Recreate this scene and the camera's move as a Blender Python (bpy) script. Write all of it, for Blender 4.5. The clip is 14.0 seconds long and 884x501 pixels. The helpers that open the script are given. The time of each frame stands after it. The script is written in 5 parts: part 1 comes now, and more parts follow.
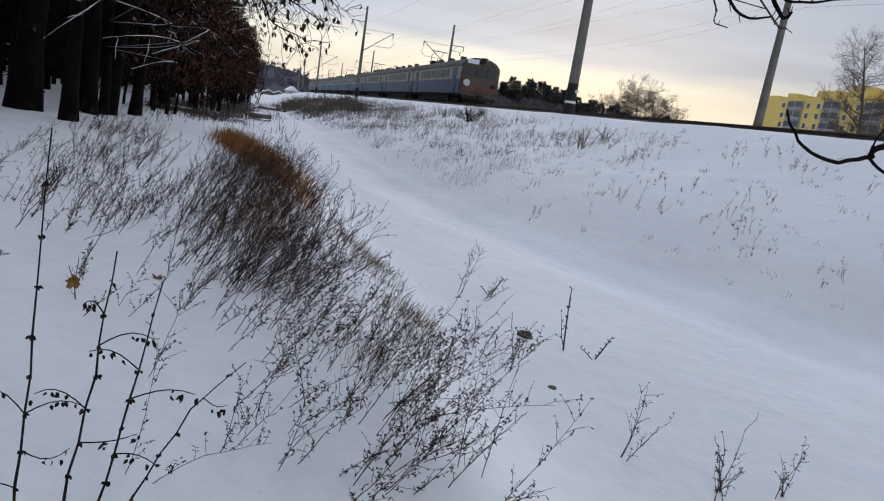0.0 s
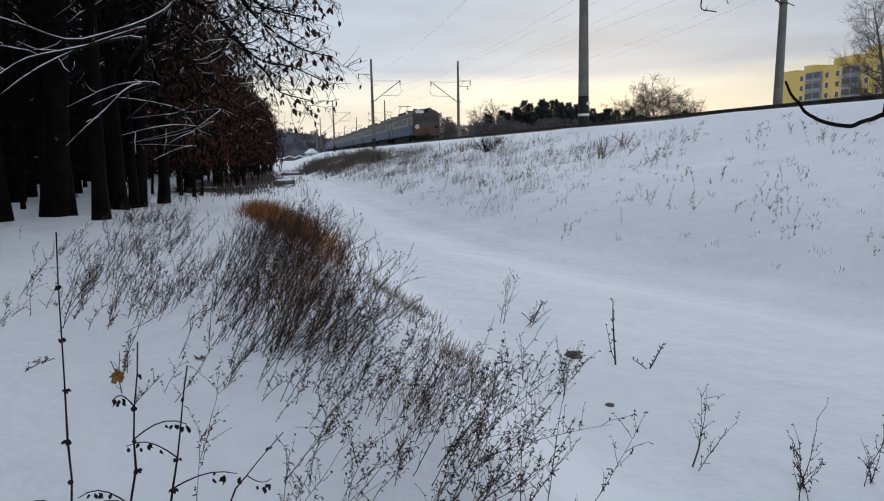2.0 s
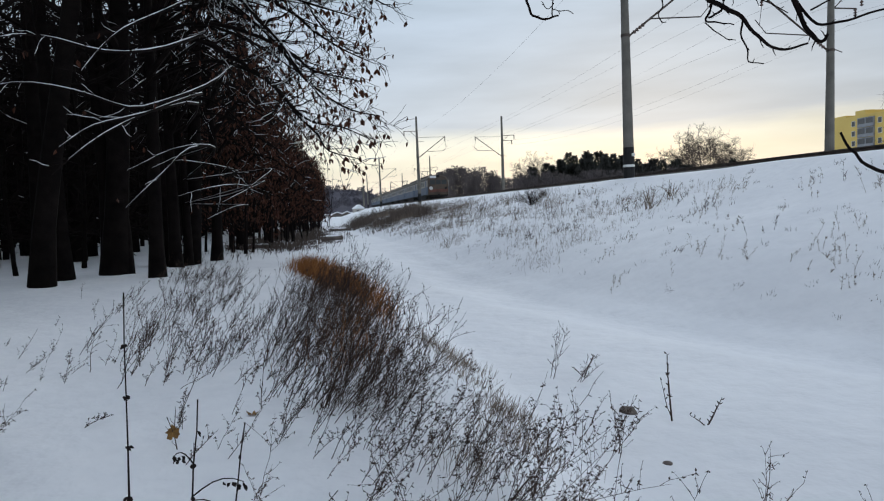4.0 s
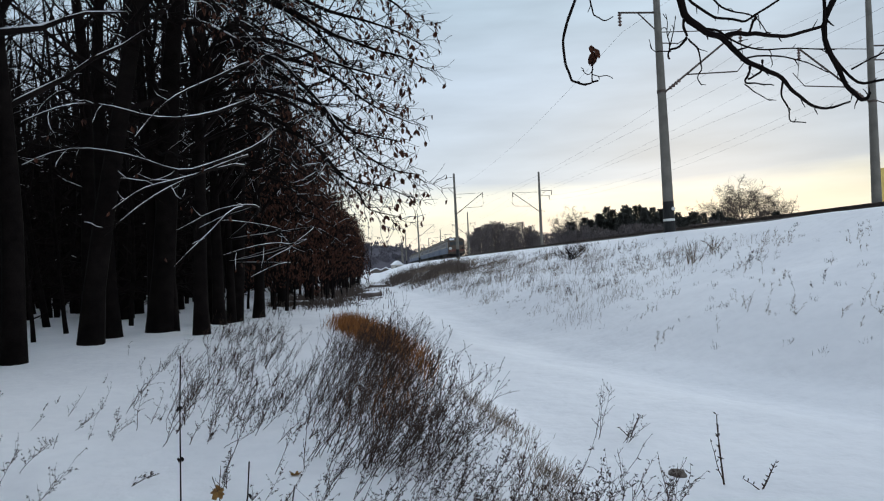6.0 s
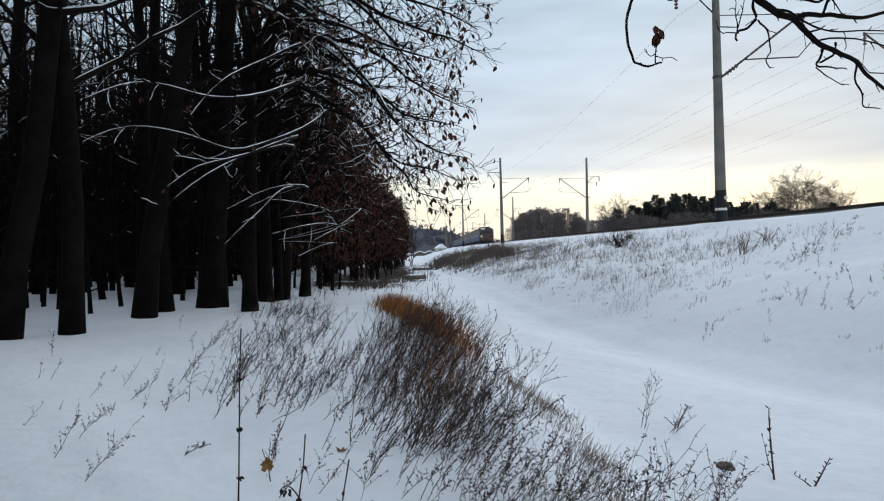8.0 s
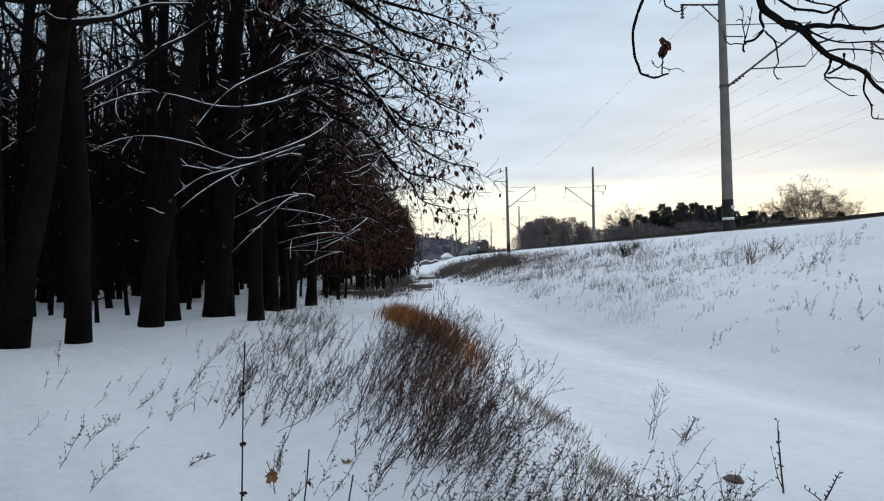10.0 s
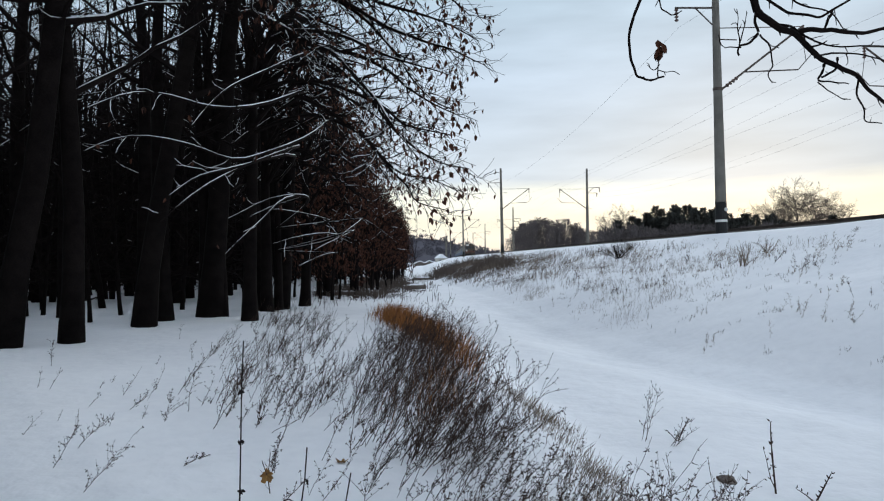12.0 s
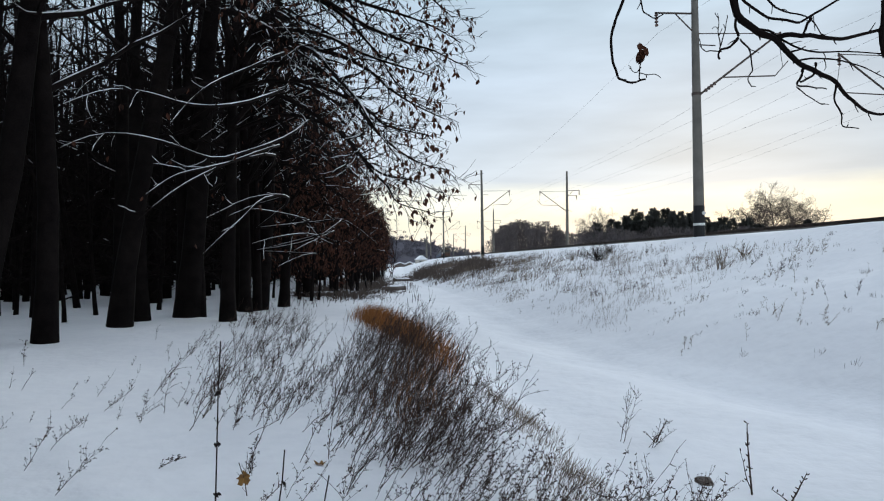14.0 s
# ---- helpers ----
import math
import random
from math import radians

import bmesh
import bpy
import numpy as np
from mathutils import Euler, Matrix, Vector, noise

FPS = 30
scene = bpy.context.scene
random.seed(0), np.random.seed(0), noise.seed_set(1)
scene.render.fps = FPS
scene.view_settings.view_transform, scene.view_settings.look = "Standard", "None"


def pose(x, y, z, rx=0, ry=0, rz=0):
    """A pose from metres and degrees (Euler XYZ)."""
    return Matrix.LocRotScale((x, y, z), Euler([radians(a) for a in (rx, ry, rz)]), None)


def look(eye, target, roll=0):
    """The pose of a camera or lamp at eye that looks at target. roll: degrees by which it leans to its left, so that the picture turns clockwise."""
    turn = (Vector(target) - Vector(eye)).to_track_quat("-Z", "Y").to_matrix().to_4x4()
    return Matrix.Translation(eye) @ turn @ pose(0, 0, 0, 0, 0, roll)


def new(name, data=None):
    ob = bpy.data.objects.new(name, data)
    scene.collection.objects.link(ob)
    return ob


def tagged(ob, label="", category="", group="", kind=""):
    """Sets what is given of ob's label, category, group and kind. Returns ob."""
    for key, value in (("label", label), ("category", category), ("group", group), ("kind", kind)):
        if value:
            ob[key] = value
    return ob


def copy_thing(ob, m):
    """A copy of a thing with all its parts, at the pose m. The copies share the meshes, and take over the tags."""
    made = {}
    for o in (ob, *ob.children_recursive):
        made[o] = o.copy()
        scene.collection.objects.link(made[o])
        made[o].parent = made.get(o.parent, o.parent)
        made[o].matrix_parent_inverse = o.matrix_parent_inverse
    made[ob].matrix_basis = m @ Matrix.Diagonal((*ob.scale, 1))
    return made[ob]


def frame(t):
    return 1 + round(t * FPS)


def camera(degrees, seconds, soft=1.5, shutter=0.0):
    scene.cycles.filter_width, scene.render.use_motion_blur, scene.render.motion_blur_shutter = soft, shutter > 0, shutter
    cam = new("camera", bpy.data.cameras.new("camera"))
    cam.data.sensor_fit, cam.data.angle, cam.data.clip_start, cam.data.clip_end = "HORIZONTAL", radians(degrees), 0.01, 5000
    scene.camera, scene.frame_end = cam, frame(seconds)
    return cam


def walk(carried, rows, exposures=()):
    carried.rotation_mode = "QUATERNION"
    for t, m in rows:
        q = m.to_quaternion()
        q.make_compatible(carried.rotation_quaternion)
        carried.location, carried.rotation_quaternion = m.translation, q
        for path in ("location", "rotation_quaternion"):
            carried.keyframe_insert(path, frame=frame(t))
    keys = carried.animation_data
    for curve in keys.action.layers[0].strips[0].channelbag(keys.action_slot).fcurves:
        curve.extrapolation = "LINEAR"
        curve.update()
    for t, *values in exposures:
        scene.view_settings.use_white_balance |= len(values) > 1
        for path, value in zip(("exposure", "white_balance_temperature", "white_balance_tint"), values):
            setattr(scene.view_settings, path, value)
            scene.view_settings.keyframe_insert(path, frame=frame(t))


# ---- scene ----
cam = camera(64.2, 14.0, soft=1.15)
PATH = [
    (0, 0.03, 0.009, 1.561, 79.34, -9.08, -13.53),
    (0.5, 0.029, -0.007, 1.576, 82.02, -8.17, -15.41),
    (1, 0.031, 0.028, 1.57, 84.03, -3.95, -15.6),
    (1.5, 0.085, 0.051, 1.568, 82.81, -1.19, -16.24),
    (2, 0.119, 0.044, 1.562, 82.14, 1.01, -11.95),
    (2.5, 0.109, 0.065, 1.572, 85.56, -2.97, -11.75),
    (3, 0.102, 0.028, 1.58, 86.88, 1.55, -9.27),
    (3.2, 0.091, 0.029, 1.568, 86.45, 1.36, -9.19),
    (5.3, 0.105, 0.02, 1.593, 89.13, 3.91, -6.48),
    (5.5, 0.091, 0.002, 1.595, 90.38, 3.23, -6.63),
    (6, 0.064, -0.006, 1.601, 91.19, 2.59, -5.21),
    (6.5, 0.045, 0.013, 1.6, 90.48, 2.23, -3.79),
    (7, 0.023, -0.003, 1.594, 90.31, 1.73, -2.73),
    (7.5, 0.018, -0.006, 1.592, 90.07, 1.47, -2.17),
    (8, 0.018, 0.003, 1.591, 90.01, 1.11, -1.67),
    (8.2, 0.038, 0.035, 1.596, 90.24, 0.67, -1.76),
    (10.3, 0.012, 0.011, 1.605, 90.89, 1.08, -1.14),
    (10.5, 0.006, 0.005, 1.602, 90.99, 1.1, -1.31),
    (11, 0.01, 0.005, 1.599, 90.91, 1.07, -1.63),
    (11.5, 0.01, 0.009, 1.6, 90.78, 0.93, -1.52),
    (12, 0.008, 0.003, 1.601, 90.82, 0.83, -1.67),
    (12.5, -0, 0, 1.6, 90.8, 0.8, -1.7),
    (13, -0.005, -0.001, 1.599, 90.82, 0.87, -1.49),
    (13.5, 0.004, 0.013, 1.605, 91.3, 0.64, -2.28),
    (14, 0.006, 0.021, 1.598, 90.92, 0.46, -3.28),
]
EXPOSURES = [(0.0, -0.07, 6350, 13), (3.0, -0.05, 6290, 9), (8.0, 0.17, 6260, 7), (14.0, 0.19, 6260, 7)]
walk(cam, [(t, pose(x, y, z, a, b, c)) for t, x, y, z, a, b, c in PATH], EXPOSURES)

# ---- world, sun ----
world = bpy.data.worlds.new("winter_sky")
scene.world = world
world.use_nodes = True
wn, wl = world.node_tree.nodes, world.node_tree.links
wn.clear()
w_out = wn.new("ShaderNodeOutputWorld")
w_bg = wn.new("ShaderNodeBackground")
w_tc = wn.new("ShaderNodeTexCoord")
w_sep = wn.new("ShaderNodeSeparateXYZ")
w_map = wn.new("ShaderNodeMapping")
w_map.inputs["Scale"].default_value = (1.6, 1.6, 9.0)
w_noise = wn.new("ShaderNodeTexNoise")
w_noise.inputs["Scale"].default_value = 2.2
w_noise.inputs["Detail"].default_value = 5.0
w_noise.inputs["Roughness"].default_value = 0.55
w_shift = wn.new("ShaderNodeMath")
w_shift.operation = "MULTIPLY_ADD"
w_shift.inputs[1].default_value = 0.045
w_ramp = wn.new("ShaderNodeValToRGB")
w_map_r = wn.new("ShaderNodeMapRange")
w_map_r.inputs["From Min"].default_value = 0.0
w_map_r.inputs["From Max"].default_value = 0.6
sky_stops = [(0.0, (0.74, 0.66, 0.58)), (0.07, (0.90, 0.80, 0.68)), (0.15, (0.95, 0.90, 0.74)), (0.19, (0.93, 0.91, 0.80)), (0.222, (0.585, 0.64, 0.715)), (0.45, (0.525, 0.605, 0.71)), (0.68, (0.51, 0.63, 0.74)), (1.0, (0.76, 0.845, 0.97))]
el = w_ramp.color_ramp.elements
el[0].position, el[0].color = sky_stops[0][0], (*sky_stops[0][1], 1)
el[1].position, el[1].color = sky_stops[-1][0], (*sky_stops[-1][1], 1)
for at, col in sky_stops[1:-1]:
    e = el.new(at)
    e.color = (*col, 1)
w_noise2 = wn.new("ShaderNodeTexNoise")
w_noise2.inputs["Scale"].default_value = 3.0
w_noise2.inputs["Detail"].default_value = 6.0
w_cloud = wn.new("ShaderNodeMapRange")
w_cloud.inputs["From Min"].default_value, w_cloud.inputs["From Max"].default_value = 0.3, 0.7
w_cloud.inputs["To Min"].default_value, w_cloud.inputs["To Max"].default_value = 0.9, 1.12
w_mul = wn.new("ShaderNodeVectorMath")
w_mul.operation = "SCALE"
w_sky = wn.new("ShaderNodeTexSky")
w_sky.sky_type, w_sky.sun_disc = "NISHITA", False
w_sky.sun_elevation, w_sky.sun_rotation = radians(9), radians(25)
w_skys = wn.new("ShaderNodeVectorMath")
w_skys.operation = "SCALE"
w_skys.inputs["Scale"].default_value = 0.06
w_mix = wn.new("ShaderNodeMix")
w_mix.data_type = "RGBA"
w_mix.inputs["Factor"].default_value = 0.9
wl.new(w_tc.outputs["Generated"], w_map.inputs["Vector"])
wl.new(w_map.outputs["Vector"], w_noise.inputs["Vector"])
wl.new(w_map.outputs["Vector"], w_noise2.inputs["Vector"])
wl.new(w_tc.outputs["Generated"], w_sep.inputs["Vector"])
wl.new(w_noise.outputs["Fac"], w_shift.inputs[0])
wl.new(w_sep.outputs["Z"], w_shift.inputs[2])
wl.new(w_shift.outputs["Value"], w_map_r.inputs["Value"])
wl.new(w_map_r.outputs["Result"], w_ramp.inputs["Fac"])
wl.new(w_noise2.outputs["Fac"], w_cloud.inputs["Value"])
wl.new(w_ramp.outputs["Color"], w_mul.inputs[0])
wl.new(w_cloud.outputs["Result"], w_mul.inputs["Scale"])
wl.new(w_sky.outputs["Color"], w_skys.inputs[0])
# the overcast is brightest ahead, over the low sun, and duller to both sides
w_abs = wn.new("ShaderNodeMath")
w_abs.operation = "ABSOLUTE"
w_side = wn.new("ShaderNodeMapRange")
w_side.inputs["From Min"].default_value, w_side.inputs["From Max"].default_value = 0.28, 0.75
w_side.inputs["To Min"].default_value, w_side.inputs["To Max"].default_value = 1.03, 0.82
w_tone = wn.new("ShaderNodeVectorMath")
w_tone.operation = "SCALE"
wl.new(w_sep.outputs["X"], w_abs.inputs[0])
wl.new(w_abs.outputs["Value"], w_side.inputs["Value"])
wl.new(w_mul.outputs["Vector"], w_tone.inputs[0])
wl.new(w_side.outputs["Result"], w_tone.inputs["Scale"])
wl.new(w_skys.outputs["Vector"], w_mix.inputs["A"])
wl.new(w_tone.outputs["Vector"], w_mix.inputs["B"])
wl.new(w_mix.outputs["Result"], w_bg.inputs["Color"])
w_bg.inputs["Strength"].default_value = 1.0
wl.new(w_bg.outputs["Background"], w_out.inputs["Surface"])

sun_data = bpy.data.lights.new("sun", "SUN")
sun_data.energy, sun_data.angle, sun_data.color = 0.85, radians(25), (1.0, 0.93, 0.82)
sun = new("sun", sun_data)
sun.matrix_world = look((0, 0, 50), (-20, -43, 42.5))


# ---- materials ----
def material(name, base, dark=None, rough=0.8, scale=6.0, fine=60.0, bump=0.3, metal=0.0, spec=0.3, island=0.0):
    """Two scales of colour variation and a bump, in object metres."""
    m = bpy.data.materials.new(name)
    m.use_nodes = True
    n, l = m.node_tree.nodes, m.node_tree.links
    b = n["Principled BSDF"]
    b.inputs["Roughness"].default_value, b.inputs["Metallic"].default_value = rough, metal
    b.inputs["Specular IOR Level"].default_value = spec
    dark = dark or tuple(c * 0.6 for c in base)
    tc = n.new("ShaderNodeTexCoord")
    big, small = n.new("ShaderNodeTexNoise"), n.new("ShaderNodeTexNoise")
    big.inputs["Scale"].default_value, small.inputs["Scale"].default_value = scale, fine
    big.inputs["Detail"].default_value = 6
    small.inputs["Detail"].default_value = 3
    add = n.new("ShaderNodeMath")
    add.operation = "MULTIPLY_ADD"
    add.inputs[1].default_value = 0.45
    ramp = n.new("ShaderNodeValToRGB")
    ramp.color_ramp.elements[0].position, ramp.color_ramp.elements[0].color = 0.5, (*dark, 1)
    ramp.color_ramp.elements[1].position, ramp.color_ramp.elements[1].color = 0.92, (*base, 1)
    l.new(tc.outputs["Object"], big.inputs["Vector"])
    l.new(tc.outputs["Object"], small.inputs["Vector"])
    l.new(small.outputs["Fac"], add.inputs[0])
    l.new(big.outputs["Fac"], add.inputs[2])
    last = add.outputs["Value"]
    if island:
        geo = n.new("ShaderNodeNewGeometry")
        more = n.new("ShaderNodeMath")
        more.operation = "MULTIPLY_ADD"
        more.inputs[1].default_value = island
        l.new(geo.outputs["Random Per Island"], more.inputs[0])
        l.new(last, more.inputs[2])
        last = more.outputs["Value"]
    l.new(last, ramp.inputs["Fac"])
    l.new(ramp.outputs["Color"], b.inputs["Base Color"])
    if bump:
        bp = n.new("ShaderNodeBump")
        bp.inputs["Strength"].default_value = bump
        bp.inputs["Distance"].default_value = 0.02
        l.new(small.outputs["Fac"], bp.inputs["Height"])
        l.new(bp.outputs["Normal"], b.inputs["Normal"])
    return m


SNOW = material("snow", (0.87, 0.87, 0.885), (0.78, 0.785, 0.81), 0.85, 0.35, 5.0, 1.0, spec=0.2)
BRANCH_SNOW = material("branch_snow", (0.88, 0.89, 0.91), (0.80, 0.81, 0.84), 0.85, 8.0, 60.0, 0.4, spec=0.2)
# both bark colours are below real bark: deep forest shade is put into them
SHADE_BARK = material("shade_bark", (0.014, 0.011, 0.010), (0.005, 0.004, 0.004), 0.95, 3.0, 40.0, 0.6, spec=0.05)
SHADE_TWIG = material("shade_twig_bark", (0.018, 0.013, 0.012), (0.007, 0.006, 0.006), 0.95, 3.0, 40.0, 0.0, spec=0.05)
GREY_TWIG = material("pale_twig", (0.135, 0.108, 0.092), (0.07, 0.056, 0.05), 0.9, 3.0, 30.0, 0.0, spec=0.1)
# far twigs are paler than near ones: the haze is in their colour
HAZY_FAR_TWIG = material("hazy_far_wood", (0.17, 0.145, 0.14), (0.09, 0.08, 0.082), 0.95, 0.2, 3.0, 0.0, spec=0.05)
# blue-grey of the far hill: distance haze is mixed into the wood colour
HAZY_HILL_WOOD = material("hazy_hill_wood", (0.155, 0.145, 0.165), (0.095, 0.092, 0.11), 0.95, 0.05, 0.6, 0.0, spec=0.05)
OAK_LEAF = material("oak_leaf", (0.085, 0.032, 0.018), (0.016, 0.009, 0.008), 0.75, 5.0, 60.0, 0.2, spec=0.2, island=0.25)
DEAD_LEAF = material("dead_leaf", (0.30, 0.16, 0.045), (0.10, 0.05, 0.02), 0.7, 20.0, 120.0, 0.3, spec=0.25)
WEED = material("dry_weed", (0.075, 0.05, 0.04), (0.02, 0.015, 0.013), 0.9, 3.0, 40.0, 0.0, spec=0.1, island=0.2)
DARK_STEM = material("dark_stem", (0.03, 0.022, 0.02), (0.012, 0.009, 0.009), 0.85, 6.0, 60.0, 0.2, spec=0.15)
WEED_PALE = material("pale_dry_grass", (0.24, 0.19, 0.145), (0.11, 0.085, 0.068), 0.9, 3.0, 40.0, 0.0, spec=0.1, island=0.25)
GRASS_RUST = material("rusty_dry_grass", (0.34, 0.15, 0.05), (0.14, 0.056, 0.022), 0.9, 2.0, 40.0, 0.0, spec=0.1, island=0.25)
NEEDLE = material("pine_needles", (0.085, 0.085, 0.078), (0.035, 0.038, 0.038), 0.85, 0.4, 4.0, 0.0, spec=0.1, island=0.2)
CONCRETE = material("mast_concrete", (0.22, 0.205, 0.18), (0.12, 0.113, 0.10), 0.9, 1.6, 45.0, 0.25)
BLACK_PAINT = material("black_paint", (0.02, 0.02, 0.021), (0.012, 0.012, 0.012), 0.6, 6.0, 60.0, 0.1)
WHITE_PAINT = material("white_paint", (0.78, 0.78, 0.76), (0.55, 0.55, 0.53), 0.6, 6.0, 60.0, 0.1)
STEEL = material("rusty_steel", (0.13, 0.10, 0.085), (0.06, 0.05, 0.045), 0.65, 4.0, 60.0, 0.2, metal=0.4)
WIRE = material("wire", (0.11, 0.10, 0.10), (0.06, 0.055, 0.055), 0.6, 1.0, 20.0, 0.0, metal=0.5)
CERAMIC = material("insulator", (0.16, 0.10, 0.08), (0.08, 0.05, 0.045), 0.3, 8.0, 60.0, 0.0, spec=0.5)
BALLAST = material("ballast", (0.09, 0.082, 0.078), (0.035, 0.032, 0.031), 0.95, 2.0, 22.0, 0.9)
SLEEPER = material("sleeper", (0.28, 0.27, 0.26), (0.14, 0.135, 0.13), 0.9, 3.0, 30.0, 0.3)
CAR_GREY = material("car_grey", (0.31, 0.29, 0.255), (0.2, 0.185, 0.165), 0.5, 0.8, 14.0, 0.05, spec=0.4)
CAR_BLUE = material("car_blue", (0.042, 0.088, 0.17), (0.022, 0.045, 0.09), 0.5, 0.8, 14.0, 0.05, spec=0.4)
CAR_ROOF = material("car_roof", (0.12, 0.105, 0.088), (0.07, 0.063, 0.055), 0.8, 0.8, 14.0, 0.1)
CAR_FACE = material("car_face", (0.13, 0.095, 0.07), (0.06, 0.046, 0.038), 0.6, 0.9, 14.0, 0.05)
CAR_RED = material("car_red", (0.2, 0.085, 0.065), (0.1, 0.05, 0.042), 0.6, 0.9, 14.0, 0.05)
UNDER = material("underframe", (0.035, 0.032, 0.03), (0.016, 0.015, 0.015), 0.85, 2.0, 20.0, 0.2)
CAR_GLASS = material("car_glass", (0.03, 0.035, 0.04), (0.02, 0.022, 0.025), 0.45, 1.0, 5.0, 0.0, spec=0.6)
YELLOW = material("yellow_render", (0.72, 0.53, 0.165), (0.62, 0.45, 0.135), 0.9, 0.15, 2.5, 0.1)
PALE_WALL = material("pale_wall", (0.52, 0.50, 0.44), (0.42, 0.40, 0.36), 0.9, 0.2, 3.0, 0.1)
LOGGIA = material("loggia_panel", (0.30, 0.31, 0.33), (0.22, 0.23, 0.25), 0.6, 0.5, 5.0, 0.0)
WIN_GLASS = material("house_glass", (0.06, 0.07, 0.085), (0.04, 0.045, 0.055), 0.15, 0.5, 4.0, 0.0, spec=0.6)
WOOD_OLD = material("old_wood", (0.17, 0.14, 0.12), (0.07, 0.06, 0.055), 0.9, 3.0, 30.0, 0.4)


# ---- helpers for meshes ----
class Shape:
    """Vertices and faces gathered before they become one mesh."""

    def __init__(self):
        self.v, self.f = [], []

    def tube(self, pts, radii, sides=5, cap=True):
        base, n = len(self.v), len(pts)
        for i, p in enumerate(pts):
            d = (pts[min(i + 1, n - 1)] - pts[max(i - 1, 0)])
            d = d.normalized() if d.length > 1e-9 else Vector((0, 0, 1))
            a = d.cross(Vector((0.31, 0.17, 0.93)))
            if a.length < 1e-3:
                a = d.cross(Vector((1, 0, 0)))
            a.normalize()
            b = d.cross(a)
            for k in range(sides):
                w = 2 * math.pi * k / sides
                self.v.append(p + (a * math.cos(w) + b * math.sin(w)) * radii[i])
        for i in range(n - 1):
            for k in range(sides):
                k2 = (k + 1) % sides
                self.f.append((base + i * sides + k, base + i * sides + k2, base + (i + 1) * sides + k2, base + (i + 1) * sides + k))
        if cap:
            self.f.append(tuple(base + k for k in range(sides))[::-1])
            self.f.append(tuple(base + (n - 1) * sides + k for k in range(sides)))

    def box(self, c, s, m=None):
        base = len(self.v)
        for z in (-1, 1):
            for x, y in ((-1, -1), (1, -1), (1, 1), (-1, 1)):
                p = Vector((c[0] + x * s[0] / 2, c[1] + y * s[1] / 2, c[2] + z * s[2] / 2))
                self.v.append(m @ p if m else p)
        for q in ((3, 2, 1, 0), (4, 5, 6, 7), (0, 1, 5, 4), (1, 2, 6, 5), (2, 3, 7, 6), (3, 0, 4, 7)):
            self.f.append(tuple(base + i for i in q))

    def blade(self, p, d, side, length, width):
        """A bent, pointed leaf of six corners."""
        base = len(self.v)
        nrm = d.cross(side) * min(length * 0.12, width * 0.3)
        self.v += [p, p + d * length * 0.4 + side * width * 0.5 + nrm, p + d * length * 0.75 + side * width * 0.36, p + d * length - nrm,
                   p + d * length * 0.75 - side * width * 0.36, p + d * length * 0.4 - side * width * 0.5 + nrm]
        self.f += [(base, base + 1, base + 2, base + 3), (base, base + 3, base + 4, base + 5)]

    def extrude_y(self, profile, y0, y1):
        base, n = len(self.v), len(profile)
        for y in (y0, y1):
            self.v += [Vector((x, y, z)) for x, z in profile]
        for i in range(n):
            j = (i + 1) % n
            self.f.append((base + i, base + j, base + n + j, base + n + i))
        self.f.append(tuple(base + i for i in range(n))[::-1])
        self.f.append(tuple(base + n + i for i in range(n)))

    def mesh(self, name, mat, smooth=False):
        me = bpy.data.meshes.new(name)
        me.from_pydata([tuple(p) for p in self.v], [], self.f)
        me.materials.append(mat)
        if smooth:
            me.polygons.foreach_set("use_smooth", [True] * len(me.polygons))
        me.update()
        return me


def part(name, shape, mat, parent=None, label="", smooth=False):
    ob = new(name, shape if isinstance(shape, bpy.types.Mesh) else shape.mesh(name, mat, smooth))
    if parent is not None:
        ob.parent = parent
    return tagged(ob, label)


def smoothstep(a, b, x):
    t = np.clip((x - a) / (b - a), 0, 1)
    return t * t * (3 - 2 * t)


# ---- ground ----
def line_x(y):
    """The near row of masts: the line bends gently."""
    y = np.asarray(y, float)
    bend = 8.3 + 2.64 * ((170 - y) / 145) ** 2
    behind = 8.3 + 2.64 * (170 / 145) ** 2 - y * 2 * 2.64 * 170 / 145 ** 2
    ahead = 8.3 + 2.64 * (330 / 145) ** 2 + (y - 500) * 2 * 2.64 * 330 / 145 ** 2
    return np.where(y < 0, behind, np.where(y > 500, ahead, bend))


RAIL_Z = 2.78
NEAR_TRACK, FAR_TRACK = 3.3, 7.4


def toe_x(y):
    return np.interp(y, [-100, 4, 8, 10, 12.6, 17.7, 25, 40, 56, 90, 140, 400], [12, 8.0, 6.4, 5.7, 4.9, 4.1, 3.3, 2.2, 1.2, 0.6, 0.2, 2.0])


def edge_x(y):
    return np.interp(y, [-50, 4, 6, 9, 14, 20, 30], [1.2, 1.15, 1.1, 0.95, 0.7, 0.2, -0.6])


def wave(x, y, s, seed):
    """A cheap smooth field between -1 and 1."""
    return (np.sin(x / s * 1.7 + seed) * np.cos(y / s * 1.3 + seed * 2.1) + 0.6 * np.sin((x * 0.8 + y * 0.6) / s * 3.1 + seed * 0.7) + 0.4 * np.cos((x * 0.5 - y * 0.9) / s * 5.3 + seed * 1.9)) / 2.0


